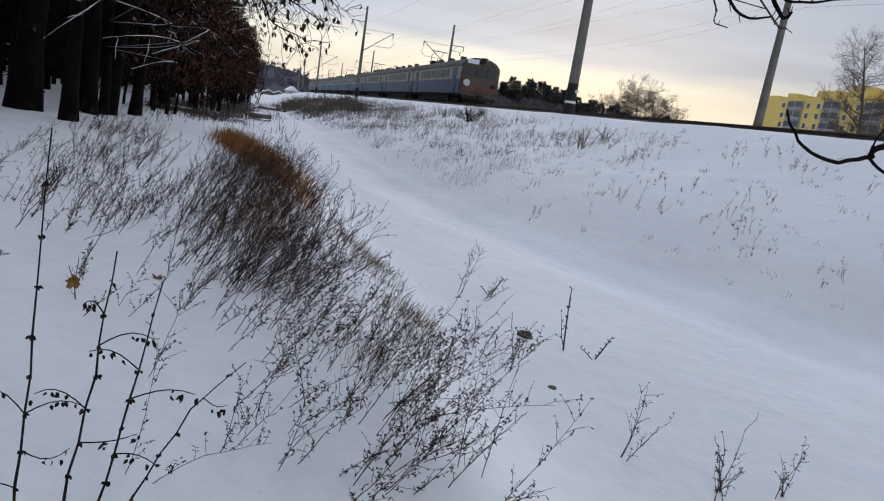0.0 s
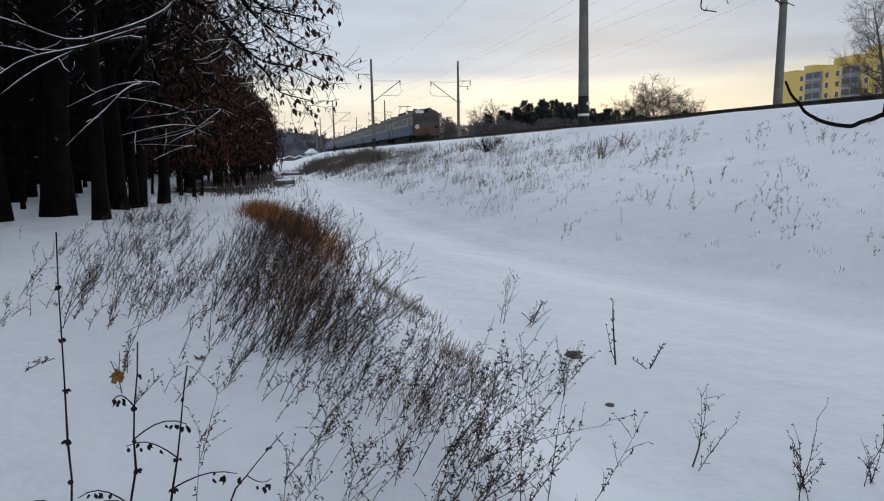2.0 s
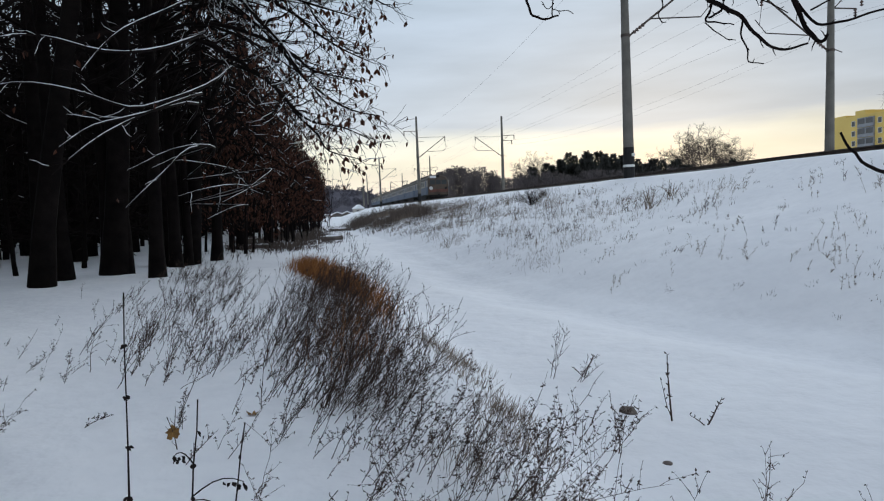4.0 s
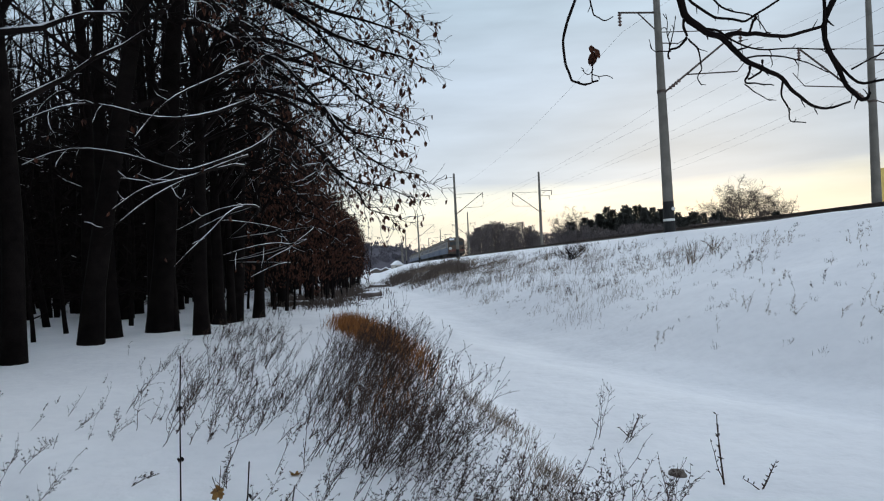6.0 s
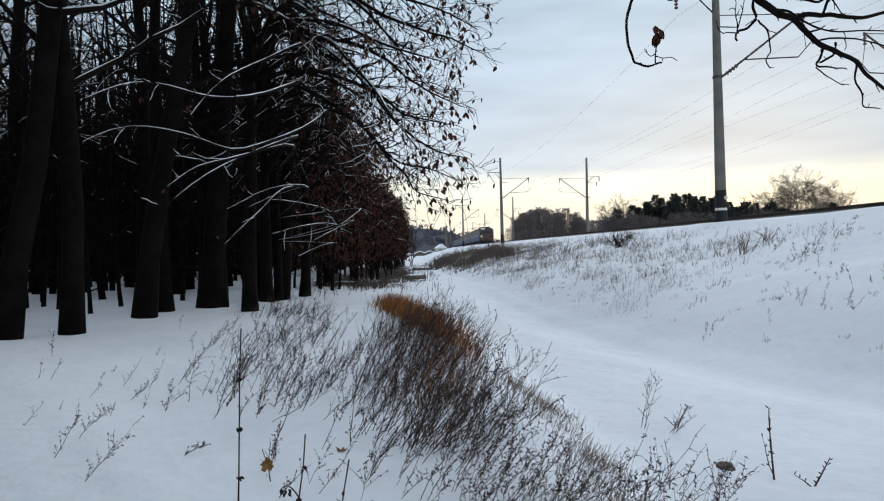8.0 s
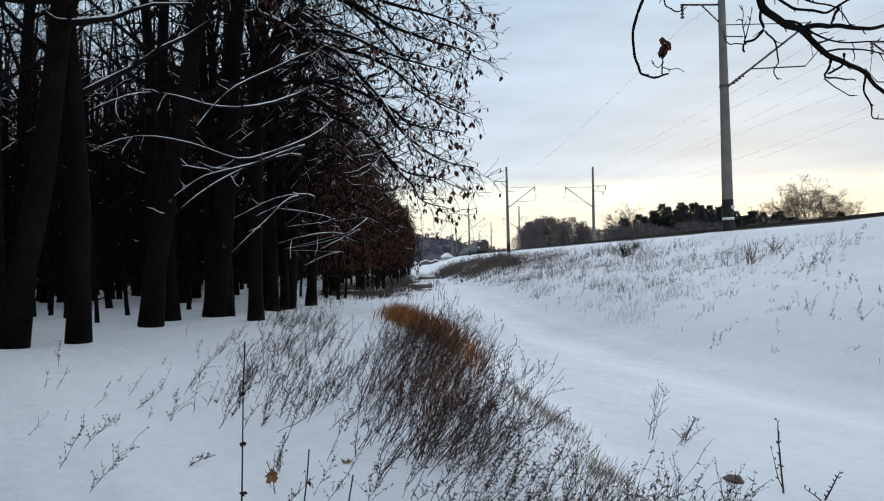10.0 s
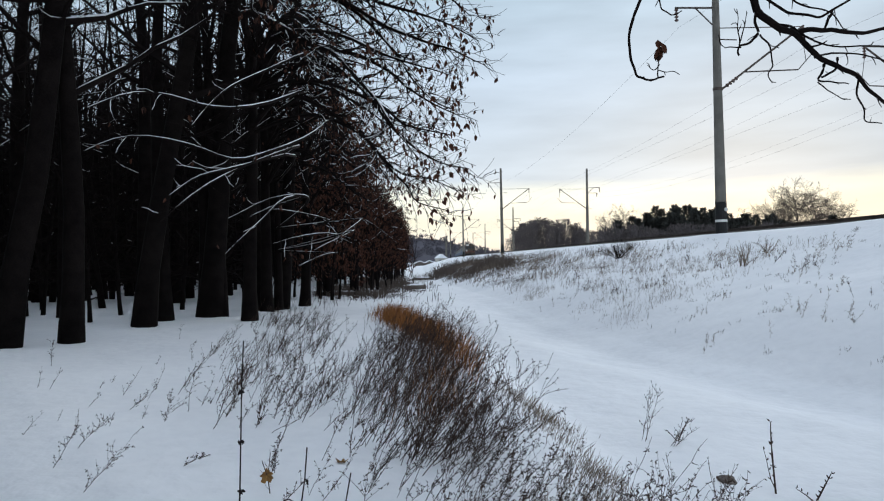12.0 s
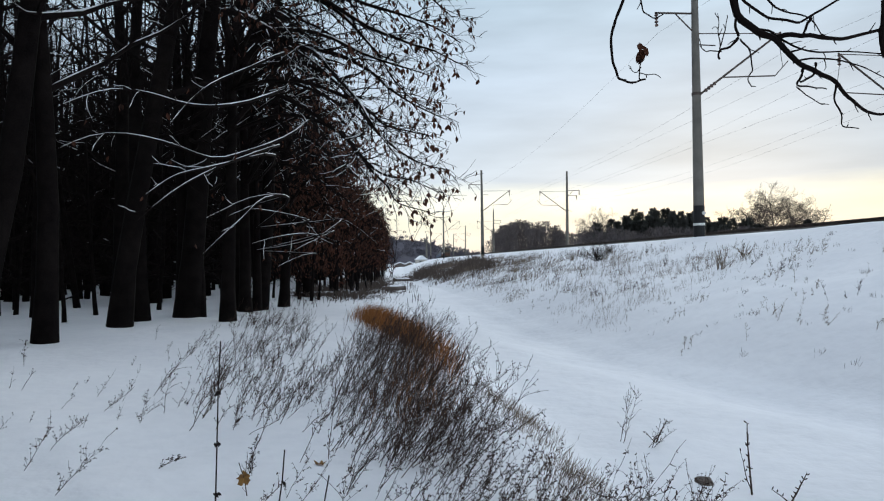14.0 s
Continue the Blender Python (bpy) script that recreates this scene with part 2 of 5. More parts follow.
def ground_z(x, y):
    x, y = np.asarray(x, float), np.asarray(y, float)
    low = -0.26 * smoothstep(30, 16, y)
    shelf = smoothstep(edge_x(y) - 0.15, edge_x(y) + 0.75, x)
    z = 0.02 + low * shelf + 0.05 * wave(x, y, 3.1, 1.0) + 0.018 * wave(x, y, 0.8, 4.0) + 0.012 * wave(x, y, 0.31, 9.0)
    z = z + 0.10 * np.exp(-((x - edge_x(y) + 0.3) / 0.5) ** 2) * smoothstep(22, 10, y)
    z = z + 0.05 * smoothstep(-3, -9, x) + 0.035 * wave(x, y, 1.3, 6.0) * smoothstep(-0.8, -2.2, x)
    path = toe_x(y) - 0.75
    worn = smoothstep(45, 16, y)
    z = z - worn * 0.12 * np.exp(-((x - path + 0.35) / 0.75) ** 2) * smoothstep(2, 6, y) - worn * 0.035 * np.exp(-((x - path) / 0.22) ** 2)
    z = z + worn * 0.05 * np.exp(-((x - path - 0.75) / 0.3) ** 2) + worn * 0.03 * np.exp(-((x - path + 1.45) / 0.4) ** 2)
    z = z + 0.012 * wave(x, y, 0.17, 3.0) * smoothstep(26, 10, y)
    crest = 2.22 + 0.22 * smoothstep(50, 18, y) + 0.05 * wave(y, y * 0.3, 4.0, 2.0)
    top = line_x(y) - 0.25
    run = (x - toe_x(y)) / (top - toe_x(y))
    bank = np.clip(run, 0, 1)
    bank = bank + 0.045 * np.sin(bank * math.pi * 2)
    rise = crest * bank + (0.07 * wave(x, y, 1.9, 7.0) + 0.03 * wave(x, y, 0.55, 5.0) + 0.014 * wave(x, y, 0.24, 2.0)) * np.sin(np.clip(run, 0, 1) * math.pi)
    z = np.where(run > 0, z * (1 - np.clip(run, 0, 1)) + rise, z)
    off = x - line_x(y)
    z = z + (2.5 - crest) * smoothstep(-0.1, 1.1, off)
    z = np.where(off > 11.5, z - 2.4 * smoothstep(11.5, 17, off), z)
    return z


def grid_object(name, xs, ys, mat):
    gx, gy = np.meshgrid(xs, ys)
    gz = ground_z(gx, gy)
    nx, ny = len(xs), len(ys)
    verts = np.stack([gx.ravel(), gy.ravel(), gz.ravel()], 1)
    i = np.arange(nx * ny).reshape(ny, nx)
    faces = np.stack([i[:-1, :-1].ravel(), i[:-1, 1:].ravel(), i[1:, 1:].ravel(), i[1:, :-1].ravel()], 1)
    me = bpy.data.meshes.new(name)
    me.from_pydata(verts.tolist(), [], faces.tolist())
    me.polygons.foreach_set("use_smooth", [True] * len(me.polygons))
    me.materials.append(mat)
    return new(name, me)


gx = np.concatenate([[-2500, -800, -250, -90, -45, -28, -20], np.arange(-16, -6, 0.5), np.arange(-6, 13, 0.13), np.arange(13, 30, 0.7), [34, 50, 90, 250, 800, 2500]])
gy = np.concatenate([[-2500, -600, -150, -40, -12, -4], np.arange(0, 30, 0.13), np.arange(30, 75, 0.4), np.arange(75, 160, 2), np.arange(160, 520, 12), [560, 700, 1100, 1800, 3500]])
tagged(grid_object("ground", gx, gy, SNOW), "snow-covered ground with a trodden path below a railway bank", "snow", kind="structure")
# ---- railway ----
LINE_Y = np.concatenate([np.arange(-60, 120, 4.0), np.arange(120, 600, 12.0)])


def along(offset, z):
    return [Vector((float(line_x(y)) + offset, float(y), z)) for y in LINE_Y]


def strip(profile):
    """A closed profile of (offset, z) swept along the line."""
    s, n = Shape(), len(profile)
    for y in LINE_Y:
        s.v += [Vector((float(line_x(y)) + o, float(y), z)) for o, z in profile]
    for i in range(len(LINE_Y) - 1):
        for k in range(n):
            k2 = (k + 1) % n
            s.f.append((i * n + k, i * n + k2, (i + 1) * n + k2, (i + 1) * n + k))
    s.f.append(tuple(range(n))[::-1])
    s.f.append(tuple(len(s.v) - n + k for k in range(n)))
    return s


ballast = part("ballast", strip([(1.2, 2.0), (1.35, RAIL_Z - 0.35), (1.9, RAIL_Z - 0.17), (8.8, RAIL_Z - 0.17), (9.4, RAIL_Z - 0.4), (9.6, 2.0)]), BALLAST)
tagged(ballast, "dark crushed-stone ballast bed under two railway tracks", "ballast", kind="structure")
for track in (NEAR_TRACK, FAR_TRACK):
    for side in (-0.76, 0.76):
        o = track + side
        rail = part("rail", strip([(o - 0.07, RAIL_Z - 0.16), (o - 0.07, RAIL_Z - 0.135), (o - 0.012, RAIL_Z - 0.12), (o - 0.012, RAIL_Z - 0.045), (o - 0.036, RAIL_Z - 0.035), (o - 0.036, RAIL_Z),
                                   (o + 0.036, RAIL_Z), (o + 0.036, RAIL_Z - 0.035), (o + 0.012, RAIL_Z - 0.045), (o + 0.012, RAIL_Z - 0.12), (o + 0.07, RAIL_Z - 0.135), (o + 0.07, RAIL_Z - 0.16)]), STEEL)
        tagged(rail, "brown rusty steel rail on concrete sleepers", "rail", "rails of the two tracks", "structure")
sl = Shape()
for y in np.arange(4, 120, 0.6):
    for track in (NEAR_TRACK, FAR_TRACK):
        sl.box((float(line_x(y)) + track, y, RAIL_Z - 0.21), (2.7, 0.26, 0.1))
tagged(part("sleepers", sl, SLEEPER), "grey concrete railway sleepers half sunk in ballast", "sleeper", kind="stuff")


def rod(a, b, r=0.03, sides=6):
    s = Shape()
    s.tube([Vector(a), Vector(b)], [r, r], sides)
    return s


def insulator(a, b, n=4):
    s = Shape()
    a, b = Vector(a), Vector(b)
    pts, rad = [], []
    for i in range(n):
        for u, r in ((0.1, 0.03), (0.4, 0.075), (0.6, 0.075), (0.9, 0.03)):
            pts.append(a.lerp(b, (i + u) / n))
            rad.append(r)
    s.tube(pts, rad, 8)
    return s


def mast(near, banded):
    """A tapered concrete mast, its foot at the origin. side: which way its arm reaches."""
    side = 1 if near else -1
    e = new("catenary_mast")
    h = 9.75
    s = Shape()
    levels = [-0.8, 0.0, 0.18, 0.30, 0.9, 3, 6, 8, h]
    s.tube([Vector((0, 0, z)) for z in levels], [0.205 - 0.0098 * max(z, 0) for z in levels], 16)
    part("pole", s, CONCRETE, e, smooth=False)
    if banded:
        s = Shape()
        s.tube([Vector((0, 0, z)) for z in (-0.4, 1.0)], [0.209, 0.2], 16)
        part("black_band", s, BLACK_PAINT, e, "black painted warning band")
        s = Shape()
        s.tube([Vector((0, 0, z)) for z in (0.27, 0.36)], [0.211, 0.21], 16)
        part("white_band", s, WHITE_PAINT, e, "white painted ring")
        s = Shape()
        s.tube([Vector((0.1, -0.185, 0.72)), Vector((0.1, -0.225, 0.72))], [0.07, 0.07], 10)
        part("number_disc", s, WHITE_PAINT, e, "small white disc with a worn mark")
    else:
        s = Shape()
        s.tube([Vector((0, 0, z)) for z in (0.05, 1.0 if near else 0.4)], [0.208, 0.2], 16)
        part("black_band", s, BLACK_PAINT if near else WHITE_PAINT, e, "painted band")
    # cantilever
    part("clamp", rod((0, 0, 5.07), (0, 0, 5.17), 0.175, 12), STEEL, e)
    part("cantilever", rod((0.15 * side, 0, 5.12), (3.25 * side, 0, 7.42), 0.04), STEEL, e, "slanting steel cantilever tube")
    part("tie", rod((0.1 * side, 0, 7.36), (3.2 * side, 0, 7.38), 0.018), STEEL, e)
    part("insulator", insulator((3.2 * side, 0, 7.38), (3.2 * side, 0, 6.9)), CERAMIC, e, "brown ribbed hanging insulator")
    part("insulator", insulator((0.3 * side, 0, 5.22), (0.75 * side, 0, 5.55)), CERAMIC, e)
    part("registration_arm", rod((1.0 * side, 0, 5.74), (3.0 * side, 0, 5.8), 0.025), STEEL, e)
    part("steady_arm", rod((3.0 * side, 0, 5.8), (3.5 * side, 0, 6.35), 0.018), STEEL, e)
    part("dropper", rod((3.2 * side, 0, 6.9), (3.3 * side, 0, 6.1), 0.012), WIRE, e)
    # bracket for the feeder wires on the outer side
    zb = 8.1 if near else 7.5
    part("bracket", rod((0, 0, zb), (-1.5 * side, 0, zb + 0.02), 0.035), STEEL, e, "outrigger bracket for feeder wires")
    part("bracket_stay", rod((0, 0, zb - 0.75), (-0.75 * side, 0, zb), 0.025), STEEL, e)
    part("insulator", insulator((-1.45 * side, 0, zb), (-1.45 * side, 0, zb - 0.5)), CERAMIC, e)
    if near:
        part("stub_arm", rod((0, 0, 6.95), (0.75, 0, 6.92), 0.022), STEEL, e)
    else:
        part("bracket", rod((0, 0, 6.9), (1.2, 0, 6.9), 0.03), STEEL, e)
        part("insulator", insulator((1.15, 0, 6.9), (1.15, 0, 6.45)), CERAMIC, e)
        part("wire_tail", rod((0.1, 0, 5.2), (0.55, 0, 5.05), 0.02), STEEL, e)
    tagged(e, "grey concrete catenary mast with steel arms" + (" and banded foot" if banded else ""), "catenary mast", "masts along the railway")
    return e


NEAR_MASTS = [-34.0, 25.3, 80.5, 140, 203, 264, 325, 386]
FAR_MASTS = [-32.0, 27.9, 81.5, 141, 204, 265, 326, 387]
for near, ys in ((True, NEAR_MASTS), (False, FAR_MASTS)):
    first = None
    for y in ys:
        x = float(line_x(y)) + (0.0 if near else 10.3 if y == 27.9 else 10.1)
        z = 2.3 + (0.3 if 0 < y < 40 else 0.05)
        m = pose(x, y, z - 0.02, 0, -0.4 if near else 0.9 if y == 27.9 else 0.2, 0)
        banded = near and y == 25.3
        if banded:
            mast(near, True).matrix_basis = m
        elif first is None:
            first = mast(near, False)
            first.matrix_basis = m
        else:
            copy_thing(first, m)


def wire(name, ys, offset, z, sag, r, label):
    for a, b in zip(ys[:-1], ys[1:]):
        s = Shape()
        pts = []
        for i in range(13):
            u = i / 12
            y = a + (b - a) * u
            pts.append(Vector((float(line_x(a)) * (1 - u) + float(line_x(b)) * u + offset, y, z - sag * 4 * u * (1 - u))))
        s.tube(pts, [r] * 13, 4, cap=False)
        tagged(part(name, s, WIRE), label, "overhead wire", "wires above the railway")


for ys, side, base in ((NEAR_MASTS, 1, 0.0), (FAR_MASTS, -1, 10.1)):
    wire("contact_wire", ys, base + 3.3 * side, 8.3, 0.05, 0.0042, "taut contact wire above the track")
    wire("messenger_wire", ys, base + 3.25 * side, 9.25, 0.75, 0.0042, "sagging messenger wire above the contact wire")
    wire("feeder_wire", ys, base - 1.45 * side, 9.95 if side > 0 else 9.3, 1.1, 0.0042, "sagging feeder wire on outrigger brackets")
wire("feeder_wire", FAR_MASTS, 11.25, 8.75, 1.1, 0.0042, "sagging feeder wire on outrigger brackets")


# ---- train ----
CAR_L, CAR_W = 19.6, 3.48


def car_section(z0, z1, w=CAR_W):
    return [(-w / 2, z0), (w / 2, z0), (w / 2, z1), (-w / 2, z1)]


def build_train(cars=10):
    e = new("electric_train")
    roof_prof = [(-CAR_W / 2, 3.35), (CAR_W / 2, 3.35), (CAR_W / 2 - 0.08, 3.62), (CAR_W / 2 - 0.38, 3.95), (0.75, 4.2), (0, 4.27), (-0.75, 4.2), (-CAR_W / 2 + 0.38, 3.95), (-CAR_W / 2 + 0.08, 3.62)]
    win, door, bogie, wheel, under, vent = Shape(), Shape(), Shape(), Shape(), Shape(), Shape()
    win.box((0, 0, 0), (0.03, 0.8, 0.72))
    door.box((0, 0, 0), (0.05, 1.25, 2.15))
    bogie.box((0, 0, 0.62), (2.5, 3.6, 0.35))
    bogie.box((-1.05, 0, 0.5), (0.22, 3.4, 0.5))
    bogie.box((1.05, 0, 0.5), (0.22, 3.4, 0.5))
    wheel.tube([Vector((-0.07, 0, 0)), Vector((0.0, 0, 0)), Vector((0.05, 0, 0)), Vector((0.08, 0, 0))], [0.475, 0.475, 0.51, 0.51], 18)
    under.box((0, 0, 0.78), (2.9, 11.4, 0.75))
    under.box((0, 0, 1.0), (3.2, 19.2, 0.22))
    under.box((-1.1, -2.0, 0.6), (0.5, 2.2, 0.5))
    under.box((-1.1, 2.3, 0.62), (0.5, 1.6, 0.5))
    vent.box((0, 0, 0), (0.45, 0.5, 0.3))
    win_m, door_m, bogie_m, wheel_m, under_m, vent_m = (win.mesh("window", CAR_GLASS), door.mesh("door", CAR_BLUE), bogie.mesh("bogie", UNDER), wheel.mesh("wheel", UNDER), under.mesh("equipment_box", UNDER), vent.mesh("roof_vent", CAR_ROOF))
    for c in range(cars):
        y0 = c * (CAR_L + 0.55)
        yc = y0 + CAR_L / 2
        low = Shape()
        low.extrude_y(car_section(1.08, 2.28), y0, y0 + CAR_L)
        body = part("car_lower_body", low, CAR_BLUE, e, "blue lower body band, grimy")
        up = Shape()
        up.extrude_y(car_section(2.28, 3.35), y0, y0 + CAR_L)
        upper = part("car_upper_body", up, CAR_GREY, e, "light grey upper body band")
        rf = Shape()
        rf.extrude_y(roof_prof, y0 + 0.02, y0 + CAR_L - 0.02)
        roof = part("car_roof", rf, CAR_ROOF, e, "dusty rounded roof")
        for k in range(9):
            part("roof_vent", vent_m, None, roof).location = (-0.7 if k % 2 else 0.7, y0 + 1.6 + k * 2.05, 4.3)
        for side in (-1, 1):
            for k in range(10):
                part("window", win_m, None, upper).location = (side * (CAR_W / 2 + 0.005), yc + (k - 4.5) * 1.2, 2.86)
            for y in (y0 + 2.0, y0 + CAR_L - 2.0):
                part("door", door_m, None, body).location = (side * (CAR_W / 2 + 0.01), y, 2.2)
        for y in (y0 + 3.2, y0 + CAR_L - 3.2):
            b = part("bogie", bogie_m, None, e)
            b.location = (0, y, 0)
            for sx in (-0.76, 0.76):
                for dy in (-1.3, 1.3):
                    w = part("wheel", wheel_m, None, b)
                    w.location = (sx, dy, 0.51)
        part("equipment_box", under_m, None, e).location = (0, yc, 0)
        if c:
            g = Shape()
            g.box((0, y0 - 0.275, 2.3), (1.5, 0.53, 2.2))
            part("gangway", g, UNDER, e, "dark folded gangway between cars")
        if c % 2 == 0:
            # pantograph and its gear
            p = Shape()
            for sx in (-0.7, 0.7):
                p.tube([Vector((sx, yc + 6.4, 4.5)), Vector((sx * 0.8, yc + 7.9, 5.1)), Vector((sx * 0.6, yc + 6.3, 5.55 if c else 5.6))], [0.04, 0.035, 0.03], 5)
            p.tube([Vector((-0.9, yc + 6.3, 5.6)), Vector((0.9, yc + 6.3, 5.6))], [0.045, 0.045], 5)
            p.box((0, yc + 6.4, 4.47), (1.6, 1.9, 0.1))
            part("pantograph", p, STEEL, e, "steel pantograph on the roof")
            q = Shape()
            for k in range(4):
                q.tube([Vector((0.5 - (k % 2), yc + 2.0 + k * 0.9, 4.25)), Vector((0.5 - (k % 2), yc + 2.0 + k * 0.9, 4.62))], [0.11, 0.08], 8)
            part("roof_insulator", q, CERAMIC, e)
    # cab end at y = 0
    f = Shape()
    out = [(-1.72, 1.0), (1.72, 1.0), (1.72, 2.3), (1.66, 3.4), (1.3, 3.92), (0.7, 4.16), (0, 4.22), (-0.7, 4.16), (-1.3, 3.92), (-1.66, 3.4), (-1.72, 2.3)]
    n = len(out)
    for scale, y in ((1.0, 0.3), (0.985, -0.12), (0.93, -0.38)):
        f.v += [Vector((x * scale, y - (0.0 if z < 2.4 else -0.12 * (z - 2.4)), 1.0 + (z - 1.0) * (0.5 + scale / 2))) for x, z in out]
    for i in range(2):
        for k in range(n):
            k2 = (k + 1) % n
            f.f.append((i * n + k, (i + 1) * n + k, (i + 1) * n + k2, i * n + k2))
    f.f.append(tuple(2 * n + k for k in range(n)))
    f.f = [q[::-1] for q in f.f]
    cab = part("cab_face", f, CAR_FACE, e, "grimy brownish flat cab face")
    s = Shape()
    s.box((0, -0.395, 1.65), (3.1, 0.04, 0.5))
    part("cab_band", s, CAR_RED, cab, "faded red lower band")
    for x in (-0.95, 0.0, 0.95):
        s = Shape()
        s.box((x, -0.30, 3.02), (0.82, 0.06, 0.72))
        part("windscreen", s, CAR_GLASS, cab, "dark windscreen pane")
    s = Shape()
    s.tube([Vector((0, -0.1, 4.0)), Vector((0, -0.42, 4.0))], [0.26, 0.24], 14)
    part("headlight", s, UNDER, cab, "round dark roof headlight")
    s = Shape()
    s.box((-0.85, -0.29, 3.86), (1.0, 0.1, 0.36), pose(0, 0, 0))
    part("roof_snow", s, BRANCH_SNOW, cab, "snow plastered on the cab brow")
    for x in (-1.2, 1.2):
        s = Shape()
        s.tube([Vector((x, -0.34, 2.05)), Vector((x, -0.47, 2.05))], [0.3 if x < 0 else 0.2, 0.27 if x < 0 else 0.18], 14)
        part("lamp", s, WHITE_PAINT if x < 0 else UNDER, cab, "round white buffer lamp")
    s = Shape()
    s.box((0, -0.45, 0.85), (3.0, 0.3, 0.28))
    part("buffer_beam", s, UNDER, cab)
    s = Shape()
    s.box((0, -0.75, 0.95), (0.4, 0.6, 0.35))
    part("coupler", s, UNDER, cab)
    s = Shape()
    for k in range(7):
        s.box((-1.2 + k * 0.4, -0.5, 0.42), (0.12, 0.12, 0.6))
    s.box((0, -0.5, 0.2), (2.8, 0.14, 0.12))
    part("cowcatcher", s, UNDER, cab)
    return tagged(e, "grimy grey and blue electric multiple-unit train rolling away", "train")


TRAIN = build_train()
# ---- far distance ----
def wood_mass(name, spots, mat, seed, label, twigs=60, size=(3.0, 5.0), leaf=0.5, category="wood", trunks=True):
    """Far trees as many small twig clumps: one object of stuff. spots: (x, y, base z, height, radius)."""
    rng = random.Random(seed)
    s = Shape()
    for x, y, z0, h, r in spots:
        if trunks:
            s.tube([Vector((x, y, z0 - 0.5)), Vector((x + rng.uniform(-0.3, 0.3), y, z0 + h * 0.75))], [0.02 * h, 0.005 * h], 5)
        for _ in range(twigs):
            u = rng.random() ** 0.7
            a = rng.uniform(0, 2 * math.pi)
            rr = r * math.sqrt(rng.random()) * (1.05 - 0.55 * u)
            p = Vector((x + rr * math.cos(a), y + rr * math.sin(a), z0 + h * (0.06 + 0.9 * u)))
            d = Vector((math.cos(a) * 0.6 + rng.uniform(-0.4, 0.4), rng.uniform(-0.5, 0.5), rng.uniform(0.3, 1.2))).normalized()
            sd = d.cross(Vector((rng.uniform(-1, 1), rng.uniform(-1, 1), 0.2))).normalized()
            s.blade(p, d, sd, leaf * rng.uniform(1.2, 3.0), leaf * rng.uniform(0.35, 0.9))
    return tagged(part(name, s, mat), label, category, kind="stuff")


rng = random.Random(5)
# wooded hill that closes the valley
hill = Shape()
hx = np.linspace(-420, 260, 90)
prof = np.interp(hx, [-420, -200, -60, 0, 25, 58, 82, 120, 260], [64, 54, 33, 29, 26, 15, 8, 6, 6])
for i, x in enumerate(hx):
    for j, (dy, k) in enumerate(((-60, 0.0), (-30, 0.55), (0, 0.9), (60, 1.0), (140, 0.3))):
        hill.v.append(Vector((float(x), 760.0 + dy, -1.0 + float(prof[i]) * k + (rng.uniform(-0.7, 0.7) if k else 0))))
for i in range(len(hx) - 1):
    for j in range(4):
        a = i * 5 + j
        hill.f.append((a, a + 5, a + 6, a + 1))
tagged(part("hill", hill, HAZY_HILL_WOOD), "distant hill covered with dark bare woods, haze put into the colour", "hill", kind="structure")
spots = []
for _ in range(900):
    x = rng.uniform(-420, 240)
    k = rng.uniform(0.2, 1.0)
    z = float(np.interp(x, hx, prof))
    spots.append((x, 700 + 60 * k + rng.uniform(-5, 5), z * k * 0.9 - 3, rng.uniform(5, 8), rng.uniform(2.5, 4.5)))
wood_mass("hill_woods", spots, HAZY_HILL_WOOD, 11, "bare woods on the far hill, greyed by haze in the colour", twigs=18, leaf=1.5)
# dark thicket behind the tracks
spots = []
for _ in range(70):
    x = rng.uniform(33, 66)
    spots.append((x, rng.uniform(258, 278), 0.0, float(np.interp(x, [33, 38, 44, 52, 60, 66], [9, 14.5, 16.5, 16, 14, 12])) * rng.uniform(0.85, 1.1), rng.uniform(2.2, 3.4)))
wood_mass("bare_copse", spots, HAZY_FAR_TWIG, 12, "dense dark copse of bare trees behind the railway", twigs=560, leaf=0.28)
spots = [(rng.uniform(70, 420), rng.uniform(290, 340), 0.0, rng.uniform(8, 14), rng.uniform(3, 5)) for _ in range(110)]
wood_mass("far_woods", spots, HAZY_FAR_TWIG, 14, "far bare woods behind the railway", twigs=110, leaf=0.9)


def pine(seed, h):
    rng = random.Random(seed)
    e = new("pine_tree")
    s = Shape()
    s.tube([Vector((0, 0, -0.4)), Vector((0.1, 0, h * 0.5)), Vector((0, 0.1, h))], [0.16, 0.11, 0.02], 6)
    part("trunk", s, SHADE_BARK, e)
    s = Shape()
    for k in range(1700):
        u = rng.random()
        z = h * (0.12 + 0.88 * u)
        lobes = 0.65 + 0.45 * math.sin(u * 23 + seed) * math.cos(seed * 1.3 + 4 * u)
        r = (h * 0.2 * (1 - u) ** 0.6 + 0.3) * math.sqrt(rng.random()) * lobes * 1.25
        a = rng.uniform(0, 2 * math.pi)
        p = Vector((r * math.cos(a), r * math.sin(a), z - r * 0.15))
        d = Vector((math.cos(a), math.sin(a), rng.uniform(-0.1, 0.9))).normalized()
        s.blade(p, d, d.cross(Vector((rng.uniform(-1, 1), rng.uniform(-1, 1), 1))).normalized(), rng.uniform(0.3, 0.75), rng.uniform(0.12, 0.3))
    part("crown", s, NEEDLE, e)
    return tagged(e, "dark green pine standing behind the railway", "pine tree", "row of pines")


